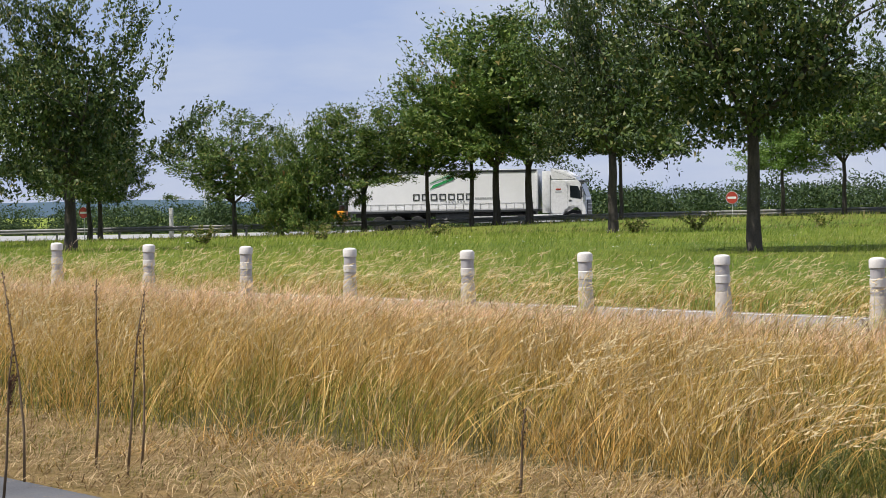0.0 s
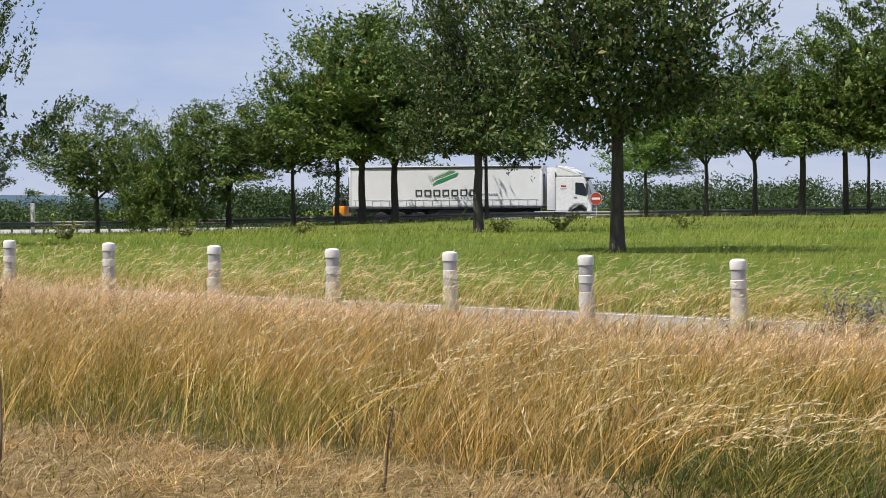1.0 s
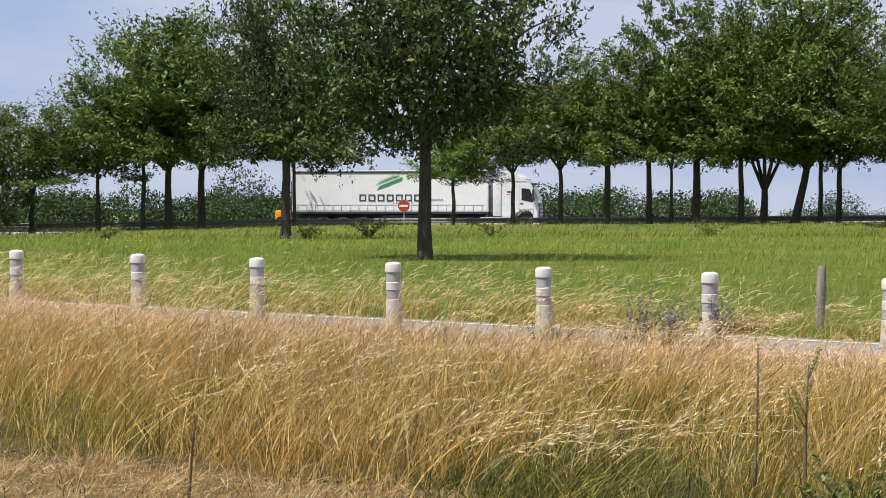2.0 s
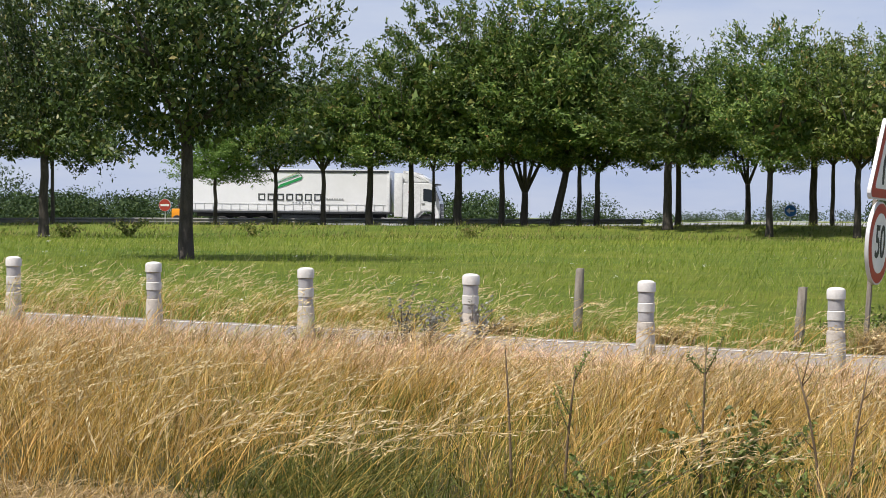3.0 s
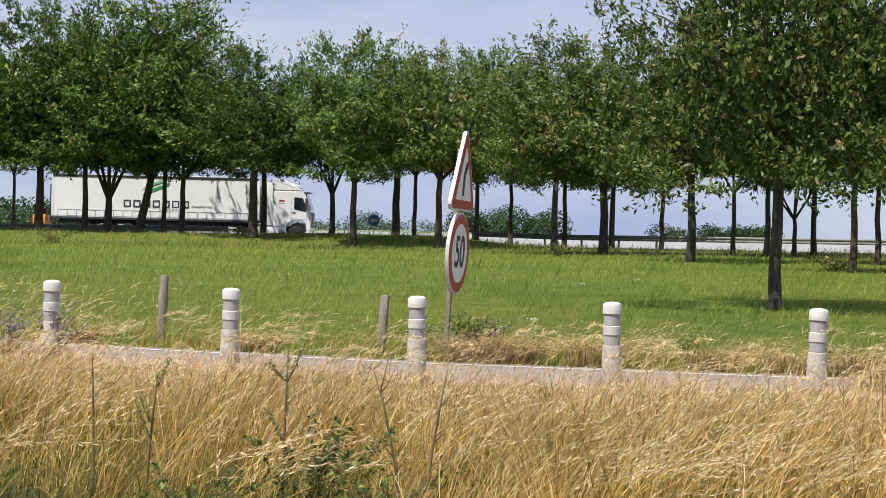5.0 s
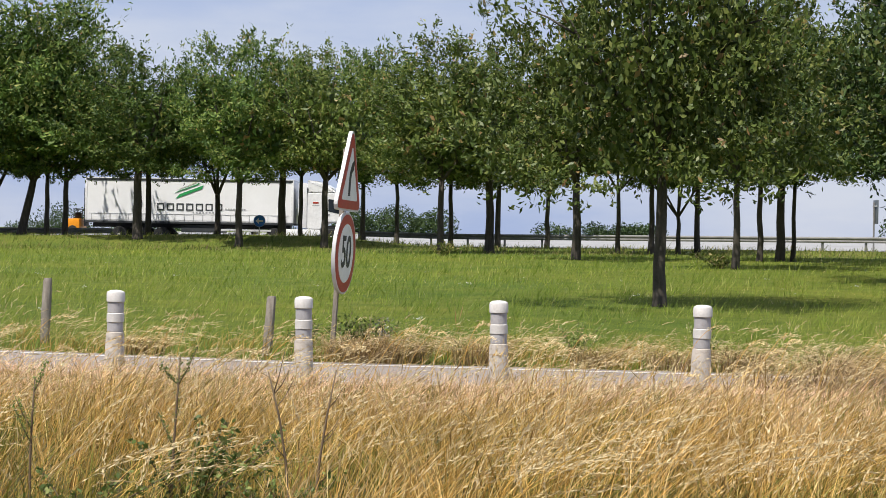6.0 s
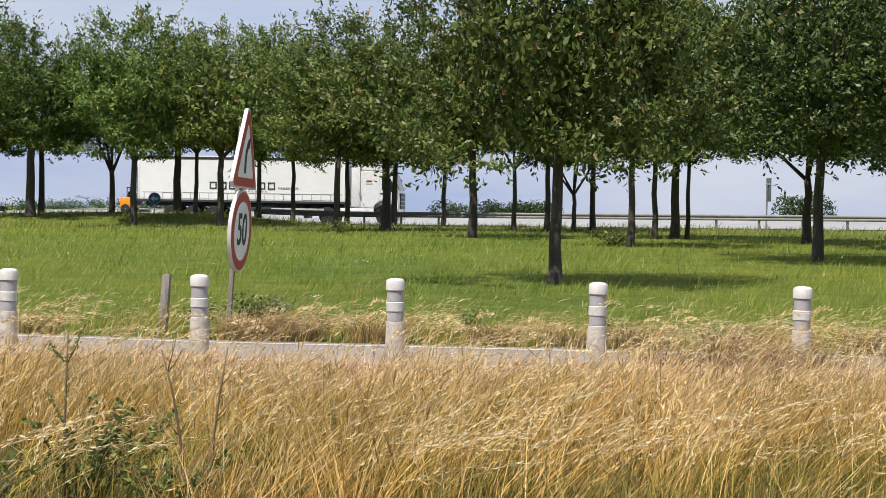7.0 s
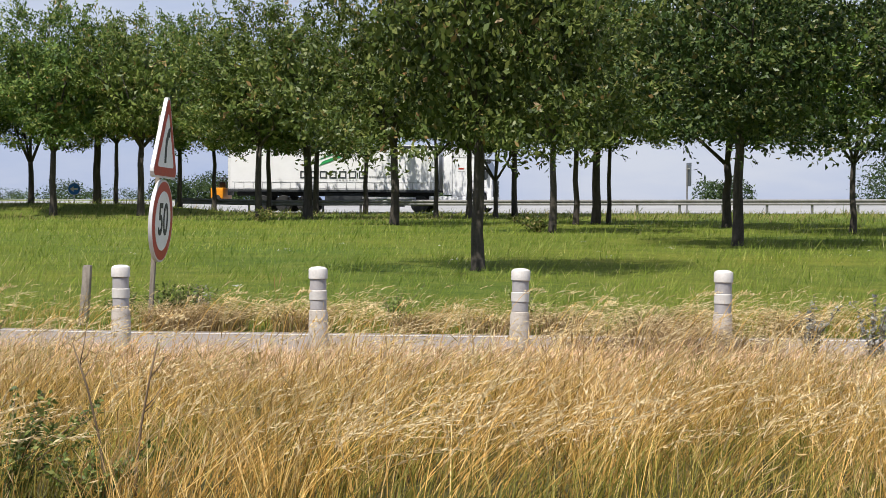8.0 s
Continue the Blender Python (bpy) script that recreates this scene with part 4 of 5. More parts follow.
    # tractor
    cab = part("cab", prism(rounded([(5.55, 1.0), (6.42, 1.0), (6.50, 1.22), (6.78, 1.42), (7.32, 1.42), (7.58, 1.18), (7.66, 0.62), (7.90, 0.62), (7.93, 1.55), (7.86, 2.15), (7.52, 3.02), (7.36, 3.22), (5.55, 3.22)], 0.05, 4), -1.22, 1.22, 0.05), M_WHITE, root, "white lorry cab")
    part("roof_spoiler", prism(rounded([(5.58, 3.20), (7.34, 3.20), (7.12, 3.50), (6.55, 3.82), (6.05, 3.95), (5.58, 3.97)], 0.08, 4), -1.16, 1.16, 0.10), M_WHITE, cab, "rounded white roof spoiler")
    part("side_window", prism(rounded([(6.86, 2.10), (7.56, 1.96), (7.66, 2.16), (7.38, 2.80), (6.86, 2.86)], 0.05, 3), -1.232, -1.215), M_GLASS_DARK, cab, "dark tinted side window")
    part("side_window", prism(rounded([(6.86, 2.10), (7.56, 1.96), (7.66, 2.16), (7.38, 2.80), (6.86, 2.86)], 0.05, 3), 1.215, 1.232), M_GLASS_DARK, cab, "dark tinted side window")
    part("windscreen", prism([(7.87, 2.10), (7.52, 3.02), (7.56, 3.04), (7.91, 2.11)], -1.10, 1.10), M_GLASS_DARK, cab, "dark tinted windscreen")
    part("grille", box((0.06, 1.9, 0.95), (7.94, 0, 1.45), 0.02), M_CHARCOAL, cab)
    for z in (1.18, 1.42, 1.66):
        part("grille_bar", box((0.03, 1.7, 0.05), (7.975, 0, z), 0.01), M_STEEL, cab)
    part("sun_visor", box((0.36, 2.2, 0.09), (7.60, 0, 3.14), 0.03), M_CHARCOAL, cab, "dark tinted sun visor")
    part("bumper", box((0.42, 2.44, 0.42), (7.76, 0, 0.52), 0.08), M_WHITE, cab)
    for y in (-0.98, 0.98):
        part("headlight", box((0.10, 0.36, 0.24), (7.92, y, 0.86), 0.03), M_SIGNWHITE, cab)
    for y in (-1.40, 1.40):
        part("mirror", box((0.14, 0.22, 0.74), (7.62, y, 2.42), 0.05), M_CHARCOAL, cab, "dark wing mirror")
        part("mirror_arm", box((0.05, 0.24, 0.05), (7.58, y * 0.92, 2.76), 0.01), M_BLACK, cab)
    part("door_seam", box((0.016, 0.012, 1.85), (6.70, -1.223, 2.05), 0.002), M_GREYPRINT, cab)
    part("door_seam", box((0.016, 0.012, 0.8), (7.62, -1.223, 1.62), 0.002), M_GREYPRINT, cab)
    part("door_seam", box((0.92, 0.012, 0.016), (7.16, -1.223, 1.52), 0.002), M_GREYPRINT, cab)
    part("door_handle", box((0.20, 0.03, 0.05), (6.86, -1.24, 1.90), 0.008), M_CHARCOAL, cab)
    part("printed_emblem", box((0.34, 0.012, 0.10), (6.1, -1.225, 2.62), 0.002), M_RED, cab, "small red printed bar")
    part("printed_emblem", box((0.42, 0.012, 0.05), (6.1, -1.225, 2.46), 0.002), M_GREYPRINT, cab)
    part("wheel_arch", prism([(7.05 + 0.62 * math.cos(a), 0.60 + 0.66 * math.sin(a)) for a in [math.pi * i / 12 for i in range(13)]], -1.10, 1.10), M_BLACK, cab)
    part("cab_step", box((0.55, 0.10, 0.06), (6.36, -1.2, 0.62), 0.015), M_CHARCOAL, cab)
    # solid dark block added in the open gap, in place of its shade
    part("gap_shade_block", box((0.5, 2.2, 2.5), (5.32, 0, 2.3), 0.03), M_CHARCOAL, root, "charcoal block standing for the shade in the gap behind the cab")
    for y in (-1.24, 1.24):
        part("side_fairing", box((0.52, 0.05, 2.75), (5.30, y * 0.98, 2.45), 0.02), M_WHITE, root, "white cab side fairing")
    part("side_skirt", box((2.2, 0.06, 0.50), (5.3, -1.2, 0.74), 0.03), M_WHITE, root, "white side skirt")
    part("tractor_chassis", box((4.0, 0.9, 0.3), (5.1, 0, 0.85), 0.03), M_BLACK, root)
    for x, y in ((7.05, -1.06), (7.05, 1.06), (3.6, -1.04), (3.6, 1.04)):
        wheel(root, x, y, 0.52, 0.34)
    # the forklift hung on the rear
    fl = part("forklift", box((0.78, 1.9, 0.66), (-8.82, 0, 1.10), 0.09), M_ORANGE, root, "orange truck-mounted forklift")
    part("mast", box((0.12, 0.9, 2.35), (-8.16, -0.2, 2.15), 0.02), M_BLACK, fl, "black forklift mast")
    part("overhead_guard", box((0.62, 1.0, 0.06), (-8.62, 0, 2.02), 0.02), M_BLACK, fl)
    for dx, dy in ((-0.32, -0.45), (0.3, -0.45), (-0.32, 0.45), (0.3, 0.45)):
        part("guard_pillar", box((0.05, 0.05, 0.62), (-8.62 + dx * 0.85, dy, 1.72), 0.01), M_BLACK, fl)
    part("seat", box((0.4, 0.45, 0.42), (-8.72, 0, 1.60), 0.08), M_BLACK, fl)
    for y in (-0.85, 0.85):
        wheel(fl, -8.85, y, 0.30, 0.25).location.z = 0.72
    part("underrun_bar", box((0.12, 2.4, 0.16), (-7.95, 0, 0.62), 0.02), M_BLACK, root)
    return root


lorry = make_lorry()
lorry.scale = (0.99, 0.98, 0.98)


# ---- grasses ----
def plan_noise(x, y, seed=0.0):
    return (np.sin(x * 0.9 + 1.3 * np.sin(y * 0.55 + seed) + seed) * np.sin(y * 1.1 + 1.1 * np.sin(x * 0.7 + seed * 2)) + 0.6 * np.sin(x * 2.3 + y * 1.7 + seed * 3) * np.sin(y * 2.9 - x * 1.3 + seed)) / 1.6


def scatter(rng, count, off0, off1, a0, a1, bias=1.0):
    """Points on the plan by the bollard row, within a wedge of azimuth that the open verge fills."""
    out = []
    got = 0
    while got < count:
        off = off0 + (off1 - off0) * rng.uniform(0, 1, count) ** bias
        along = rng.uniform(-22, 40, count)
        x = ROW0.x + ROW_U.x * along + ROW_N.x * off
        y = ROW0.y + ROW_U.y * along + ROW_N.y * off
        az = np.degrees(np.arctan2(x, y))
        ok = (az > a0) & (az < a1) & (y > 2)
        out.append(np.stack([x[ok], y[ok], off[ok]], 1))
        got += int(ok.sum())
    return np.concatenate(out)[:count]


def ribbons(rng, root, h, lean, width, segs, droop=0.0, bow=2.0):
    """Tapering blades: arrays of root points, heights, lean vectors (as a share of height) and widths."""
    n = len(root)
    th = rng.uniform(0, np.pi, n)
    side = np.stack([np.cos(th), np.sin(th), np.zeros(n)], 1)
    k = np.linspace(0, 1, segs + 1)
    pts = root[:, None, :] + np.zeros((n, segs + 1, 3))
    pts[:, :, 2] += h[:, None] * (k - droop * k ** 3)[None]
    pts[:, :, :2] += (lean * h[:, None])[:, None, :] * (k ** bow)[None, :, None]
    wk = width[:, None] * (1 - 0.75 * k ** 2)[None]
    L = pts + side[:, None] * wk[..., None] * 0.5
    R = pts - side[:, None] * wk[..., None] * 0.5
    v = np.stack([L, R], 2).reshape(n, -1, 3)
    base = (np.arange(n) * (2 * (segs + 1)))[:, None]
    q = np.concatenate([base + np.array([[2 * i, 2 * i + 1, 2 * i + 3, 2 * i + 2]]) for i in range(segs)], 1).reshape(-1, 4)
    return v.reshape(-1, 3), q, pts


def seed_heads(rng, pts, length, n_spike, size, jitter=0.16, nodding=1.0):
    """Narrow plumes at the tips of stems: slender spikelets along the last stretch, nodding over with the wind."""
    n = len(pts)
    tip, before = pts[:, -1], pts[:, -2]
    d = tip - before
    d /= np.linalg.norm(d, axis=1, keepdims=True) + 1e-9
    vs = []
    for i in range(n_spike):
        k = (i + 0.5) / n_spike
        nod = np.array([0.40, 0.0, -0.55]) * nodding
        c = tip + d * (length * (k - 0.35))[:, None] + nod * (length * 0.35 * k * k)[:, None]
        out = d + nod * 0.7 * k + rng.normal(0, jitter, (n, 3))
        out /= np.linalg.norm(out, axis=1, keepdims=True)
        sd = np.cross(out, rng.normal(0, 1, (n, 3)))
        sd /= np.linalg.norm(sd, axis=1, keepdims=True) + 1e-9
        L = (length / n_spike * 2.5 * rng.uniform(0.7, 1.3, n))[:, None]
        Wd = (size * rng.uniform(0.7, 1.3, n) * (1.2 - 0.7 * k))[:, None]
        vs.append(np.stack([c, c + out * L * 0.4 + sd * Wd * 0.5, c + out * L, c + out * L * 0.4 - sd * Wd * 0.5], 1))
    v = np.stack(vs, 1).reshape(-1, 3)
    return v, np.arange(len(v)).reshape(-1, 4)


def grass_height(x, y, off):
    """The tall grass: a wall behind trodden straw, lower towards the bollards, in waves between."""
    nn = plan_noise(x * 0.55, y * 0.55, 0.7)
    h = 0.66 + 0.16 * nn + 0.10 * plan_noise(x * 1.7, y * 1.7, 2.1)
    h *= np.clip((off + 12.5 + 0.5 * plan_noise(x, y, 3.3)) / 1.1, 0.16, 1.0)
    left = np.clip((-4 - x) / 8, 0, 1)
    h = h * (1 - 0.28 * np.clip((off + 7.0) / 2.5, 0, 1) * (1 - left))
    return h * (1.0 - (0.82 - 0.30 * left) * np.clip((off + 7.0) / 7.0, 0, 1))


def with_land(p):
    return np.stack([p[:, 0], p[:, 1], land(p[:, 0], p[:, 1]) - 0.01], 1)


def make_dry_grass():
    """Tall dry grass in tufts: the stems of a tuft share its height and its lean."""
    rng = np.random.default_rng(77)
    tufts, n = 5000, 62000
    t = scatter(rng, tufts, -13.7, 0.1, -36, 33, 0.92)
    t_h = grass_height(t[:, 0], t[:, 1], t[:, 2]) * rng.uniform(0.45, 1.22, tufts)
    t_lean = np.stack([rng.normal(0.20, 0.30, tufts), rng.normal(0.0, 0.30, tufts)], 1)
    # greener hollows in the nearer grass hold fewer dry stems
    hollow = (plan_noise(t[:, 0] * 0.8, t[:, 1] * 0.8, 4.0) > 0.12) & (t[:, 2] < -7.5) & (rng.uniform(0, 1, tufts) < 0.72)
    clump = ((t[:, 0] + 1.45) / 0.85) ** 2 + ((t[:, 1] - 11.2) / 2.3) ** 2 < 1
    hollow |= clump & (rng.uniform(0, 1, tufts) < 0.93)
    dense = np.flatnonzero(~hollow)
    which = dense[rng.integers(0, len(dense), n)]
    d = rng.normal(0, 0.085, (n, 2))
    p = np.concatenate([t[which, :2] + d, t[which, 2:]], 1)
    h = t_h[which] * rng.uniform(0.6, 1.15, n)
    h = np.where(rng.uniform(0, 1, n) < 0.010, h * 1.3, h)
    lean = t_lean[which] + d * 2.2 + rng.normal(0, 0.20, (n, 2))
    flat = np.clip((-11.2 - p[:, 2]) / 2.0, 0, 1)
    lean += rng.normal(0, 0.8, (n, 2)) * flat[:, None]
    v, q, pts = ribbons(rng, with_land(p), h, lean, rng.uniform(0.0034, 0.0080, n), 3, 0.06, 1.35)
    tagged(new("dry_grass", fast_mesh("dry_grass", v, None, M_STRAW, q)), "tall sun-bleached golden grass stems bending in the wind", "tall grass", kind="stuff")
    pick = rng.uniform(0, 1, n) < 0.55
    for name, mat, sel, lab in (("grass_seed_heads", M_SEED, pick & (p[:, 2] < -6.0), "feathery golden straw seed heads of tall dry grass"), ("ripe_seed_heads", M_SEED_PINK, pick & (p[:, 2] >= -6.0), "feathery pinkish-beige seed heads of tall dry grass")):
        v, q = seed_heads(rng, pts[sel], rng.uniform(0.10, 0.22, int(sel.sum())), 4, 0.0068, 0.26, 0.5)
        tagged(new(name, fast_mesh(name, v, None, mat, q)), lab, "seed heads", kind="stuff")
    n = 56000
    p = scatter(rng, n, -13.9, 0.1, -36, 33, 0.92)
    bare = (((p[:, 0] + 1.45) / 0.85) ** 2 + ((p[:, 1] - 11.2) / 2.3) ** 2 < 1) & (rng.uniform(0, 1, n) < 0.9)
    p = p[~bare]
    n = len(p)
    green = plan_noise(p[:, 0] * 0.8, p[:, 1] * 0.8, 4.0)
    h = (0.22 + 0.34 * rng.uniform(0, 1, n) ** 1.3 + 0.22 * green) * np.clip((p[:, 2] + 12.6) / 1.2, 0.25, 1.0) * (1 - 0.68 * np.clip((p[:, 2] + 5) / 5, 0, 1))
    lean = np.stack([rng.normal(0.3, 0.4, n), rng.normal(0.0, 0.4, n)], 1)
    wd = rng.uniform(0.004, 0.010, n)
    for name, mat, sel, lab in (("green_undergrowth", M_OLIVE_BLADE, green > 0.0, "olive-green grass blades beneath the dry stems"), ("yellow_undergrowth", M_BLADE, green <= 0.0, "yellow-green grass blades beneath the dry stems")):
        v, q, _ = ribbons(rng, with_land(p[sel]), h[sel], lean[sel], wd[sel], 2, 0.22)
        tagged(new(name, fast_mesh(name, v, None, mat, q)), lab, "grass", kind="stuff")
    # trodden straw before the wall of grass
    n = 17000
    p = scatter(rng, n, -14.25, -11.7, -36, 33, 1.0)
    lean = rng.normal(0, 1.6, (n, 2)) + np.array([0.8, 0.0])
    v, q, _ = ribbons(rng, with_land(p), rng.uniform(0.04, 0.20, n), lean, rng.uniform(0.004, 0.010, n), 2, 0.45)
    tagged(new("trodden_straw", fast_mesh("trodden_straw", v, None, M_BRUSH, q)), "flattened dry straw beside the asphalt", "straw", kind="stuff")
    # tussocks where the dry stems give way; their dark green includes the gaps' shade
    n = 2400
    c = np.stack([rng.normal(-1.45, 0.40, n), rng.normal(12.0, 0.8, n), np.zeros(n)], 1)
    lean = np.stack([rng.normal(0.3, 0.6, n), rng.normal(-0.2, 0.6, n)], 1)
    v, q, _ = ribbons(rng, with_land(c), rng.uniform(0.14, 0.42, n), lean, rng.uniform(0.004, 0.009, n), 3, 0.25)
    tagged(new("tussock_grass", fast_mesh("tussock_grass", v, None, M_TUSSOCK, q)), "dark green grass tussock under arching straw, shade of the gaps in its colour", "grass", kind="stuff")


def make_lane_fringe():
    """Dry and green grass on the far side of the lane."""
    rng = np.random.default_rng(78)
    n = 20000
    p = scatter(rng, n, 3.85, 7.2, -36, 33, 1.7)
    keep = plan_noise(p[:, 0] * 0.9, p[:, 1] * 0.9, 1.2) > rng.uniform(-0.5, 0.35, n)
    p = p[keep]
    n = len(p)
    h = (0.26 + 0.36 * rng.uniform(0, 1, n)) * (0.9 + 0.55 * plan_noise(p[:, 0], p[:, 1], 1.2)) * np.clip(1.25 - (p[:, 2] - 3.85) / 4.5, 0.4, 1.2)
    lean = np.stack([rng.normal(0.45, 0.55, n), rng.normal(-0.25, 0.5, n)], 1)
    wd = rng.uniform(0.004, 0.009, n)
    straw = rng.uniform(0, 1, n) < 0.38
    v, q, pts = ribbons(rng, with_land(p), h, lean, wd, 3, 0.22)
    q2 = q.reshape(n, 3, 4)
    for name, mat, sel, lab in (("fringe_grass", M_STRAW, straw, "dry grass fringe along the far edge of the lane"), ("fringe_blades", M_BLADE, ~straw, "green grass fringe along the far edge of the lane")):
        vs = v.reshape(n, 8, 3)[sel].reshape(-1, 3)
        qs = (q2[0][None] + (np.arange(int(sel.sum())) * 8)[:, None, None]).reshape(-1, 4)
        tagged(new(name, fast_mesh(name, vs, None, mat, qs)), lab, "tall grass", kind="stuff")
    pick = rng.uniform(0, 1, n) < 0.28
    v, q = seed_heads(rng, pts[pick], rng.uniform(0.10, 0.20, int(pick.sum())), 5, 0.0075)
    tagged(new("fringe_seed_heads", fast_mesh("fringe_seed_heads", v, None, M_PLUME, q)), "pale seed heads along the far edge of the lane", "seed heads", kind="stuff")


def make_meadow():
    """Uncut meadow: blades in tufts, thinning out with distance, and rougher towards the barrier."""
    rng = np.random.default_rng(79)
    n = 150000
    az = np.radians(rng.uniform(-36, 34, n))
    r = 21 + 100 * rng.uniform(0, 1, n) ** 1.15
    x, y = r * np.sin(az), r * np.cos(az)
    off = (x - ROW0.x) * ROW_N.x + (y - ROW0.y) * ROW_N.y
    s, u = x * N7.x + y * N7.y, x * U7.x + y * U7.y
    room = motorway_s(u) - 6.5 - s
    ok = (off > 3.9) & (room > 0)
    x, y, r, off, room = x[ok], y[ok], r[ok], off[ok], room[ok]
    n = len(x)
    tuft = plan_noise(x * 0.8, y * 0.8, 5.0) + 0.6 * plan_noise(x * 2.3, y * 2.3, 1.0)
    rough = np.clip(1 - room / 26, 0, 1)
    h = (0.07 + 0.20 * np.clip(tuft + 0.35, 0, 1.3) + 0.10 * rough) * rng.uniform(0.35, 1.15, n)
    h = np.where(rng.uniform(0, 1, n) < 0.04, h * 1.8, h)
    lean = np.stack([rng.normal(0.25, 0.45, n), rng.normal(0.0, 0.45, n)], 1)
    w = r * rng.uniform(0.00022, 0.00050, n)
    v, q, _ = ribbons(rng, with_land(np.stack([x, y, off], 1)), h, lean, w, 1, 0.0)
    for name, mat, sel, lab in (("meadow_grass", M_MEADOW, rough < 0.25, "fresh green meadow grass with yellow tips"), ("rough_grass", M_ROUGH, rough >= 0.25, "rough unmown grass before the crash barrier")):
        vs = v.reshape(n, 4, 3)[sel].reshape(-1, 3)
        qs = q[0][None] + (np.arange(int(sel.sum())) * 4)[:, None]
        tagged(new(name, fast_mesh(name, vs, None, mat, qs)), lab, "grass", kind="stuff")


def make_lane_stems():
    """Tall yellow-green grass in seed on both sides of the lane, bent over by the wind."""
    rng = np.random.default_rng(83)
    n = 4600
    along = np.concatenate([rng.uniform(-8, 16, n // 2), rng.uniform(-8, 34, n - n // 2)])
    off = np.where(rng.uniform(0, 1, n) < 0.5, rng.uniform(-2.2, 0.15, n), 3.9 + 2.4 * rng.uniform(0, 1, n) ** 1.4)
    x = ROW0.x + ROW_U.x * along + ROW_N.x * off
    y = ROW0.y + ROW_U.y * along + ROW_N.y * off
    keep = plan_noise(x * 1.1, y * 1.1, 6.0) > rng.uniform(-0.7, 0.5, n)
    x, y, off, along = x[keep], y[keep], off[keep], along[keep]
    n = len(x)
    tall = np.where(along < 14, 0.82, np.where(off < 1, 0.46, 0.62))
    h = tall * rng.uniform(0.5, 1.1, n)
    lean = np.stack([rng.normal(0.55, 0.35, n), rng.normal(-0.1, 0.3, n)], 1)
    v, q, pts = ribbons(rng, with_land(np.stack([x, y, off], 1)), h, lean, rng.uniform(0.006, 0.011, n), 4, 0.12, 1.6)
    tagged(new("lane_grass", fast_mesh("lane_grass", v, None, M_FRESH_STEM, q)), "tall yellow-green grass stems bent over beside the lane", "tall grass", kind="stuff")
    v, q = seed_heads(rng, pts, rng.uniform(0.12, 0.26, n), 7, 0.011, 0.2)
    tagged(new("lane_seed_heads", fast_mesh("lane_seed_heads", v, None, M_PLUME, q)), "pale nodding seed heads beside the lane", "seed heads", kind="stuff")


def make_umbels():
    """White flower heads in the meadow."""
    rng = np.random.default_rng(80)
    p = scatter(rng, 95, 4.4, 40, -34, 30, 1.3)
    vs = []
    for x, y, off in p:
        z = height(x, y) + rng.uniform(0.28, 0.46)
        for _ in range(int(rng.integers(5, 11))):
            c = np.array([x, y, z]) + rng.normal(0, 1, 3) * np.array([0.05, 0.05, 0.012])
            r = rng.uniform(0.009, 0.018)
            t = rng.uniform(-0.3, 0.3, 2)
            vs.append([c + (-r, -r, -t[0] * r), c + (r, -r, t[1] * r), c + (r, r, t[0] * r), c + (-r, r, -t[1] * r)])
    v = np.array(vs).reshape(-1, 3)
    tagged(new("wild_flowers", fast_mesh("wild_flowers", v, None, M_PETAL, np.arange(len(v)).reshape(-1, 4))), "small white umbel flowers in the green meadow", "flowers", kind="stuff")


def make_arching_grass():
    """Long pale plumes that arch over with the wind, in the nearest grass, in loose sheaves."""
    rng = np.random.default_rng(91)
    centres = scatter(rng, 210, -11.8, -5.0, -34, 31, 1.0)
    near = [(-2.6, 11.7), (-2.2, 11.5), (-1.8, 11.6), (-1.4, 11.5), (2.2, 11.2), (2.6, 11.4), (0.1, 11.2), (0.5, 11.0), (3.6, 11.0), (4.6, 11.6), (5.6, 11.4), (2.4, 10.5), (3.2, 10.6), (4.2, 10.9), (5.1, 10.9), (6.2, 11.2)]
    roots, lean, hh, plume = [], [], [], []
    for i, c in enumerate(list(centres) + [np.array([x, y, -11.0]) for x, y in near] * 3):
        big = i >= 210
        m = int(rng.integers(3, 8)) if big else int(rng.integers(3, 11))
        way = np.array([rng.normal(0.85 if big else 0.5, 0.30), rng.normal(-0.05, 0.3)])
        for _ in range(m):
            roots.append([c[0] + rng.normal(0, 0.14), c[1] + rng.normal(0, 0.12), c[2]])
            lean.append(way + rng.normal(0, 0.24, 2) * (1.6 if big else 1.0))
            hh.append(rng.uniform(0.40, 0.66) if big else rng.uniform(0.48, 0.86))
            plume.append(rng.uniform(0.34, 0.55) if big else rng.uniform(0.20, 0.36))
    p = np.array(roots)
    n = len(p)
    v, q, pts = ribbons(rng, with_land(p), np.array(hh), np.array(lean), rng.uniform(0.004, 0.007, n), 6, 0.10, 1.6)
    tagged(new("arching_grass", fast_mesh("arching_grass", v, None, M_STRAW, q)), "long straw stems arching over in the wind", "tall grass", kind="stuff")
    v, q = seed_heads(rng, pts, np.array(plume), 24, 0.0095, 0.24)
    tagged(new("arching_plumes", fast_mesh("arching_plumes", v, None, M_PLUME, q)), "long pale plumes of arching dry grass", "seed heads", kind="stuff")


make_arching_grass()
make_dry_grass()
make_lane_fringe()
make_lane_stems()
make_meadow()
make_umbels()


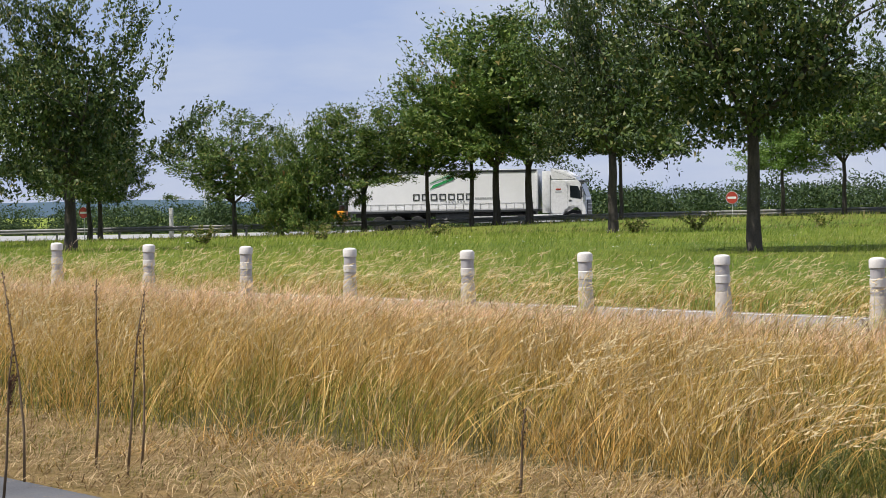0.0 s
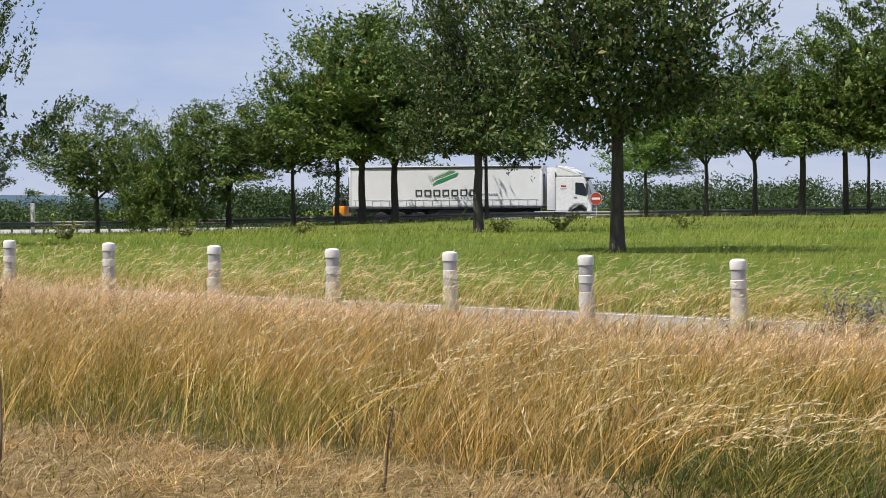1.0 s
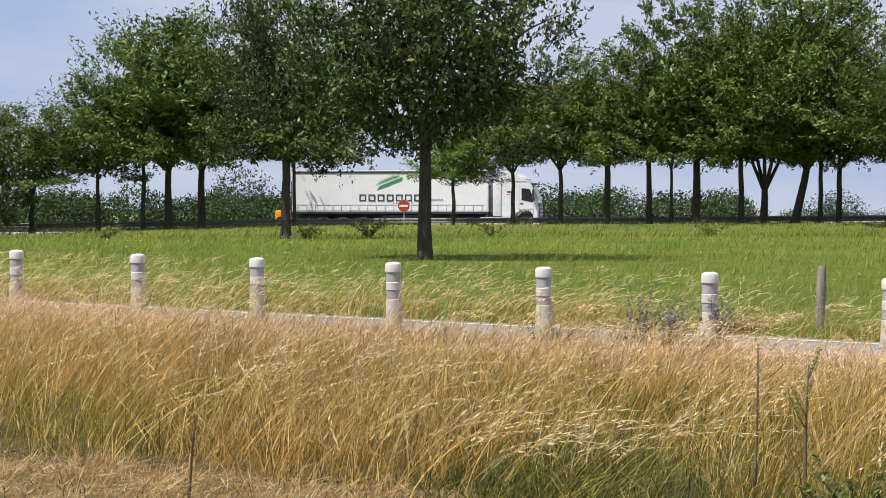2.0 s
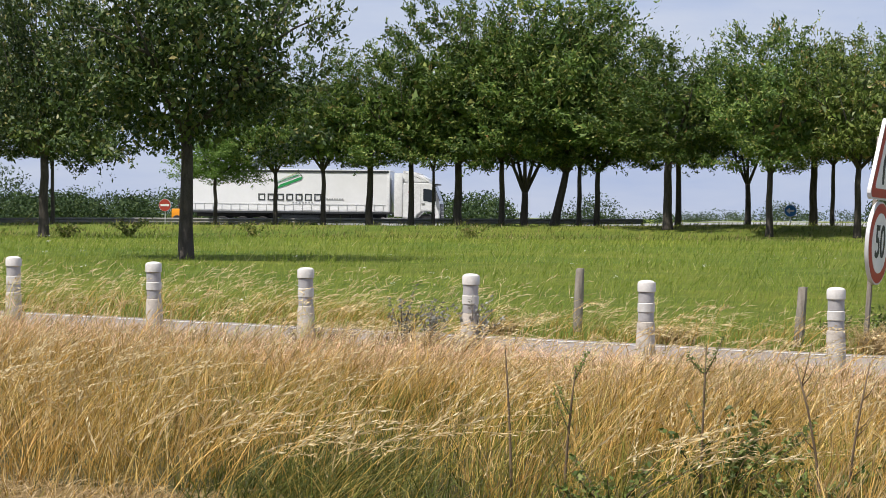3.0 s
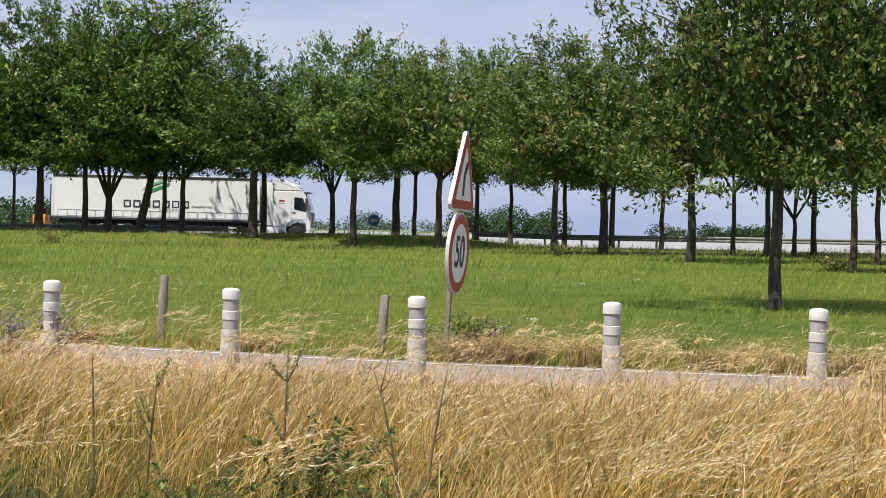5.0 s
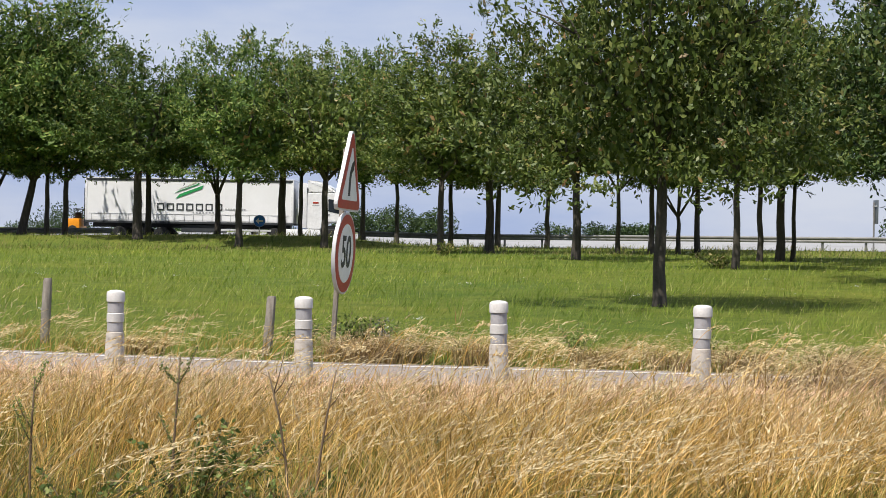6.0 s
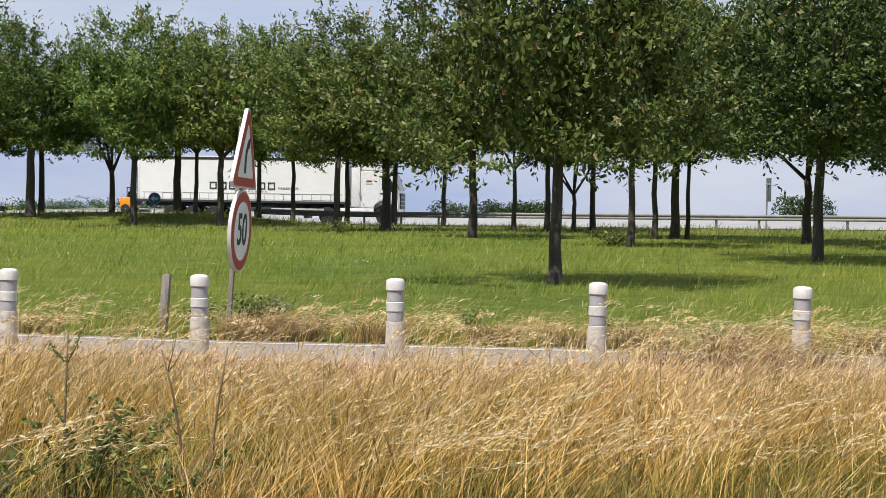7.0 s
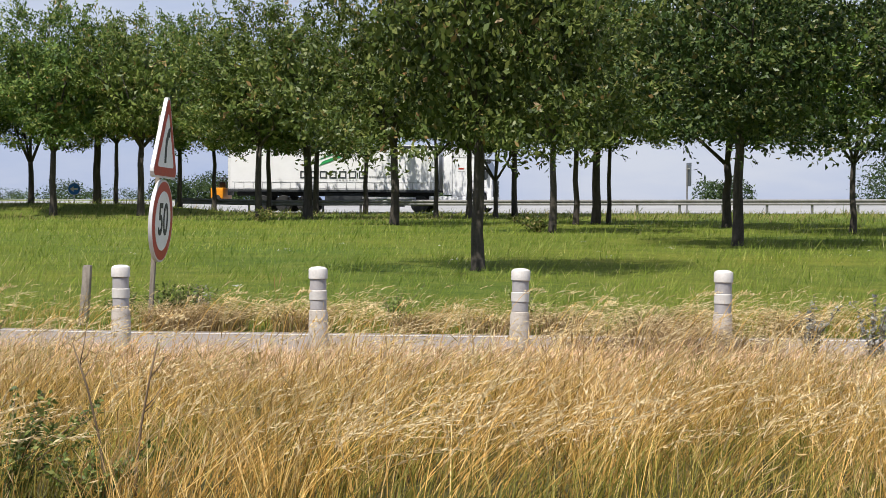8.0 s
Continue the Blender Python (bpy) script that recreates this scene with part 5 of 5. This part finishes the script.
# ---- weeds in the verge ----
def leafy_weed(name, x, y, tall, spread, count, size, mat, label, seed, stems=7):
    rng = np.random.default_rng(seed)
    root = thing(name, x, y, height(x, y), label, "weed")
    sv, sf, cs, ow = [], [], [], []
    for i in range(stems):
        a = rng.uniform(0, 6.28)
        r = spread * rng.uniform(0.2, 1.0)
        h = tall * rng.uniform(0.55, 1.0)
        pts = [(0.06 * math.cos(a), 0.06 * math.sin(a), -0.02), (r * 0.35 * math.cos(a), r * 0.35 * math.sin(a), h * 0.5), (r * math.cos(a) + 0.05, r * math.sin(a), h)]
        v, f = tube(pts, [0.007, 0.005, 0.002], 5)
        o = len(sv)
        sv += v
        sf += [tuple(k + o for k in q) for q in f]
        m = count // stems
        k = rng.uniform(0.12, 1.0, m)[:, None]
        P = np.array(pts)
        c = np.where(k < 0.5, P[0] + (P[1] - P[0]) * k * 2, P[1] + (P[2] - P[1]) * (k * 2 - 1))
        d = rng.normal(0, 1, (m, 3)) * np.array([1, 1, 0.4]) + np.array([0, 0, 0.25])
        d /= np.linalg.norm(d, axis=1, keepdims=True)
        cs.append(c + d * size * 0.6)
        ow.append(d)
    st = new("stem", mesh_from("stem", sv, sf, M_STALK, True))
    st.parent = root
    tagged(st, kind="stuff")
    v, q = leaf_quads(rng, np.concatenate(cs), np.concatenate(ow), size, 0.012)
    lf = new("foliage", fast_mesh("foliage", v, None, mat, q))
    lf.parent = root
    tagged(lf, kind="stuff")
    return root


leafy_weed("bramble", 0.86, 11.3, 0.66, 0.62, 1300, 0.040, M_BRAMBLE, "bushy green bramble among dry grass", 5, 14)
leafy_weed("bramble", 1.3, 10.9, 0.46, 0.5, 900, 0.038, M_BRAMBLE, "low green bramble among dry grass", 6, 10)
leafy_weed("bramble", 0.25, 11.0, 0.40, 0.45, 700, 0.038, M_BRAMBLE, "low green bramble among dry grass", 7, 9)
for i, (al, of, ht) in enumerate(((14.6, 0.1, 0.85), (15.1, -0.2, 0.75), (15.6, 0.0, 0.8), (20.0, 4.9, 0.6), (22.6, 4.7, 0.62), (24.3, 4.3, 0.75), (27.6, 0.2, 0.75), (28.2, -0.5, 0.8), (29.0, -0.2, 0.7))):
    x, y = row_xy(al, of)
    leafy_weed("mugwort", x, y, ht, 0.36, 420, 0.05, M_GREYWEED if i not in (4, 5) else M_WEED, "greyish seeding weed beside the lane", 30 + i, 11)
for i, (az, d, ht) in enumerate(((-12.8, 99, 0.95), (-23.6, 92, 0.8), (-20.4, 97, 0.7), (-9.2, 98, 0.8), (-27.0, 86, 0.95), (-14.6, 94, 0.7), (-3.0, 99, 0.8), (11.5, 88, 0.7), (19.5, 72, 0.6))):
    leafy_weed("weed_clump", d * math.sin(radians(az)), d * math.cos(radians(az)), ht, 1.3, 420, 0.13, M_ROUGH, "dark green weed clump in rough meadow grass", 70 + i, 14)
for i, (al, of) in enumerate(((18.9, 4.6), (19.4, 4.8), (19.8, 4.5))):
    x, y = row_xy(al, of)
    leafy_weed("bramble", x, y, 0.62, 0.42, 620, 0.05, M_BRAMBLE, "dark green bramble round the old fence post", 50 + i, 12)


def brush(along, off, spread, tall, count, seed):
    """A heap of dead brown stems bowed outward by the lane."""
    rng = np.random.default_rng(seed)
    x, y = row_xy(along, off)
    root = thing("dead_brush", x, y, height(x, y), "bowed brown dead grass clump beside the lane", "dead grass", "dead clumps along the lane")
    a = rng.uniform(0, 2 * np.pi, count)
    r = spread * rng.uniform(0, 1, count) ** 0.7
    p = np.stack([r * np.cos(a), r * 0.7 * np.sin(a), np.full(count, -0.01)], 1)
    lean = np.stack([np.cos(a), np.sin(a)], 1) * rng.uniform(0.3, 1.3, (count, 1)) + np.array([0.35, -0.2])
    v, q, pts = ribbons(rng, p, tall * rng.uniform(0.5, 1.1, count), lean, rng.uniform(0.004, 0.009, count), 4, 0.38)
    bl = new("stem", fast_mesh("stem", v, None, M_BRUSH, q))
    bl.parent = root
    tagged(bl, kind="stuff")
    pick = rng.uniform(0, 1, count) < 0.4
    v, q = seed_heads(rng, pts[pick], rng.uniform(0.08, 0.16, int(pick.sum())), 5, 0.006)
    hd = new("plume", fast_mesh("plume", v, None, M_PLUME, q))
    hd.parent = root
    tagged(hd, kind="stuff")


for i, (al, of, sp, ht) in enumerate(((19.6, 4.2, 0.42, 0.62), (20.3, 4.3, 0.35, 0.5), (21.4, 4.2, 0.40, 0.62), (22.9, 4.3, 0.36, 0.46), (24.8, 4.1, 0.5, 0.6), (26.1, 4.2, 0.55, 0.66), (26.9, 0.1, 0.35, 0.55), (27.8, 4.3, 0.4, 0.55), (25.8, -0.5, 0.5, 0.9), (25.2, -0.4, 0.4, 0.7), (26.3, -0.2, 0.45, 0.8), (14.9, -0.3, 0.5, 0.6), (15.5, -0.4, 0.4, 0.5), (20.0, 4.0, 0.5, 0.6), (24.0, 4.1, 0.45, 0.5), (16.6, 4.3, 0.4, 0.45), (14.0, 4.4, 0.35, 0.42), (13.4, 0.2, 0.4, 0.5))):
    brush(al, of, sp, ht, 420, 400 + i)


def stalk(name, az, dist, top, bend, seeds, label, mat_head, seed):
    """A tall dead stalk with side branches, standing clear of the grass."""
    rng = np.random.default_rng(seed)
    x, y = dist * math.sin(radians(az)), dist * math.cos(radians(az))
    z = height(x, y)
    root = thing(name, x, y, z, label, "dead stalk", "dead stalks in the grass")
    h = top - z
    pts = [Vector((bend * k * k * h, 0.03 * math.sin(5 * k), h * k)) for k in (0, 0.25, 0.5, 0.75, 1.0)]
    v, f = tube(pts, [0.010, 0.009, 0.007, 0.006, 0.004], 6)
    allv, allf = list(v), list(f)
    tips = [(pts[2], pts[4])]
    for i in range(seeds):
        k = rng.uniform(0.45, 0.9)
        b = pts[int(k * 4)].lerp(pts[min(4, int(k * 4) + 1)], k * 4 % 1)
        e = b + Vector((rng.choice([-1, 1]) * rng.uniform(0.04, 0.10), rng.uniform(-0.06, 0.06), rng.uniform(0.10, 0.24)))
        v, f = tube([b, b.lerp(e, 0.5) + Vector((0, 0, -0.015)), e], [0.004, 0.003, 0.002], 5)
        o = len(allv)
        allv += v
        allf += [tuple(q + o for q in t) for t in f]
        tips.append((b, e))
    st = new("stem", mesh_from("stem", allv, allf, M_STALK, True))
    st.parent = root
    cs = []
    for a, b in tips:
        for k in rng.uniform(0.1, 1.0, 110 if mat_head else 0):
            cs.append(a.lerp(b, k))
    if cs:
        cs = np.array([tuple(c) for c in cs])
        v, q = leaf_quads(rng, cs, rng.normal(0, 1, cs.shape), 0.015, 0.009)
        hd = new("seed_head", fast_mesh("seed_head", v, None, mat_head, q))
        hd.parent = root
        tagged(hd, kind="stuff")
    return root


swaying = []
DOCK = "dark brown dead dock stalk above the dry grass"
TWIG = "bare dry branching stalk above the grass"
for i, (az, d, top, bend, seeds, head, lab) in enumerate((
        (-30.2, 13.0, 1.34, 0.01, 0, M_DOCK, DOCK), (-29.3, 12.6, 1.28, 0.12, 0, M_DOCK, DOCK), (-32.2, 12.4, 1.42, -0.06, 0, M_DOCK, DOCK), (-28.9, 12.9, 1.18, 0.03, 1, M_SEED, "pale dead plume stalk above the dry grass"),
        (-32.8, 11.6, 1.05, 0.1, 2, M_DOCK, DOCK), (-18.0, 11.4, 0.60, 0.12, 0, M_DOCK, DOCK),
        (3.75, 11.3, 1.03, 0.02, 3, M_WEED, "thin weed stalk with small leaves"), (-0.2, 11.4, 0.90, 0.05, 3, M_WEED, "thin weed stalk with small leaves"),
        (7.2, 10.8, 0.98, -0.16, 4, None, TWIG), (7.9, 11.0, 0.98, 0.1, 3, None, TWIG), (-1.7, 11.6, 1.0, -0.03, 0, M_SEED, "single pale straw stem"))):
    swaying.append(stalk("dead_stalk", az, d, top, bend, seeds, lab, head, 200 + i))


def tall_stem(az, dist, top, reach, seed):
    """A tall oat-grass stem with a nodding head, clear of the rest."""
    rng = np.random.default_rng(seed)
    x, y = dist * math.sin(radians(az)), dist * math.cos(radians(az))
    z = height(x, y)
    root = thing("grass_stem", x, y, z, "tall pale grass stem with nodding seed head", "grass stem", "tall stems in the wind")
    h = top - z
    pts = np.array([[reach * k ** 2.2, 0.0, h * (k - 0.12 * k ** 4)] for k in np.linspace(0, 1, 8)])
    v, f = tube([tuple(p) for p in pts], list(np.linspace(0.0045, 0.0022, 8)), 5)
    st = new("stem", mesh_from("stem", v, f, M_STRAW, True))
    st.parent = root
    cs = []
    for k in np.linspace(0, 1, 26):
        a = pts[-1] + (pts[-1] - pts[-2]) * (k - 0.5) * 1.5 + np.array([0.06, 0, -0.10]) * k * k
        cs += [a + rng.normal(0, 0.010, 3), a + rng.normal(0, 0.012, 3)]
    d = np.repeat((pts[-1] - pts[-2])[None], len(cs), 0)
    d /= np.linalg.norm(d, axis=1, keepdims=True)
    v, q = leaf_quads(rng, np.array(cs), d * 3, 0.030, 0.006, slim=0.32)
    hd = new("seed_head", fast_mesh("seed_head", v, None, M_PLUME, q))
    hd.parent = root
    tagged(hd, kind="stuff")
    return root


rs = random.Random(31)
for i in range(112):
    az = -32 + i * 0.55 + rs.uniform(-0.4, 0.4)
    row_d = 20.35 / math.cos(radians(az - 20.56)) * 1.0
    dist = row_d * rs.uniform(0.80, 1.03)
    swaying.append(tall_stem(az, dist, rs.uniform(0.66, 1.0) + (0.12 if az < -8 else 0.0), rs.uniform(0.15, 0.5), 300 + i))


# ---- everything that moves ----
def lorry_rows():
    ts = (0.0, 1.0, 1.5, 3.5, 4.5, 6.5, 7.0, 8.0)
    us = LORRY_U
    c = np.polyfit(ts, us, 3)
    rows = []
    for i in range(17):
        t = i * 0.5
        u = float(np.polyval(c, t))
        s = float(motorway_s(u)) + 1.28
        ds = float(motorway_s(u + 1) - motorway_s(u - 1)) / 2
        x, y = su(s, u)
        rows.append((t, pose(x, y, height(x, y) + 0.03, 0, 0, -7 + math.degrees(math.atan(ds)))))
    return rows, c


LORRY_U = (-57.2, -48.55, -44.3, -26.4, -17.65, 0.3, 5.2, 15.2)


def motions():
    rows, c = lorry_rows()
    walk(lorry, rows)
    for w in lorry.children:
        if w.name.startswith("wheel"):
            at, r = w.location.copy(), w.location.z
            turned = []
            for i in range(107):
                t = min(8.0, i * 0.0757)
                run = float(np.polyval(c, t) - np.polyval(c, 0))
                turned.append((t, pose(at.x, at.y, at.z, 0, math.degrees(run / r), 0)))
            walk(w, turned)
    r = random.Random(4)
    for st in swaying:
        base = st.matrix_basis.copy()
        ph, sp, amp = r.uniform(0, 6.28), r.uniform(2.2, 3.6), r.uniform(1.6, 4.0)
        sway = []
        for i in range(21):
            t = i * 0.4
            g = amp * (0.6 + 0.4 * math.sin(0.8 * t + ph * 0.3))
            sway.append((t, base @ pose(0, 0, 0, 0.5 * g * math.sin(sp * t * 0.8 + ph * 1.7), g * math.sin(sp * t + ph), 0)))
        walk(st, sway)


motions()
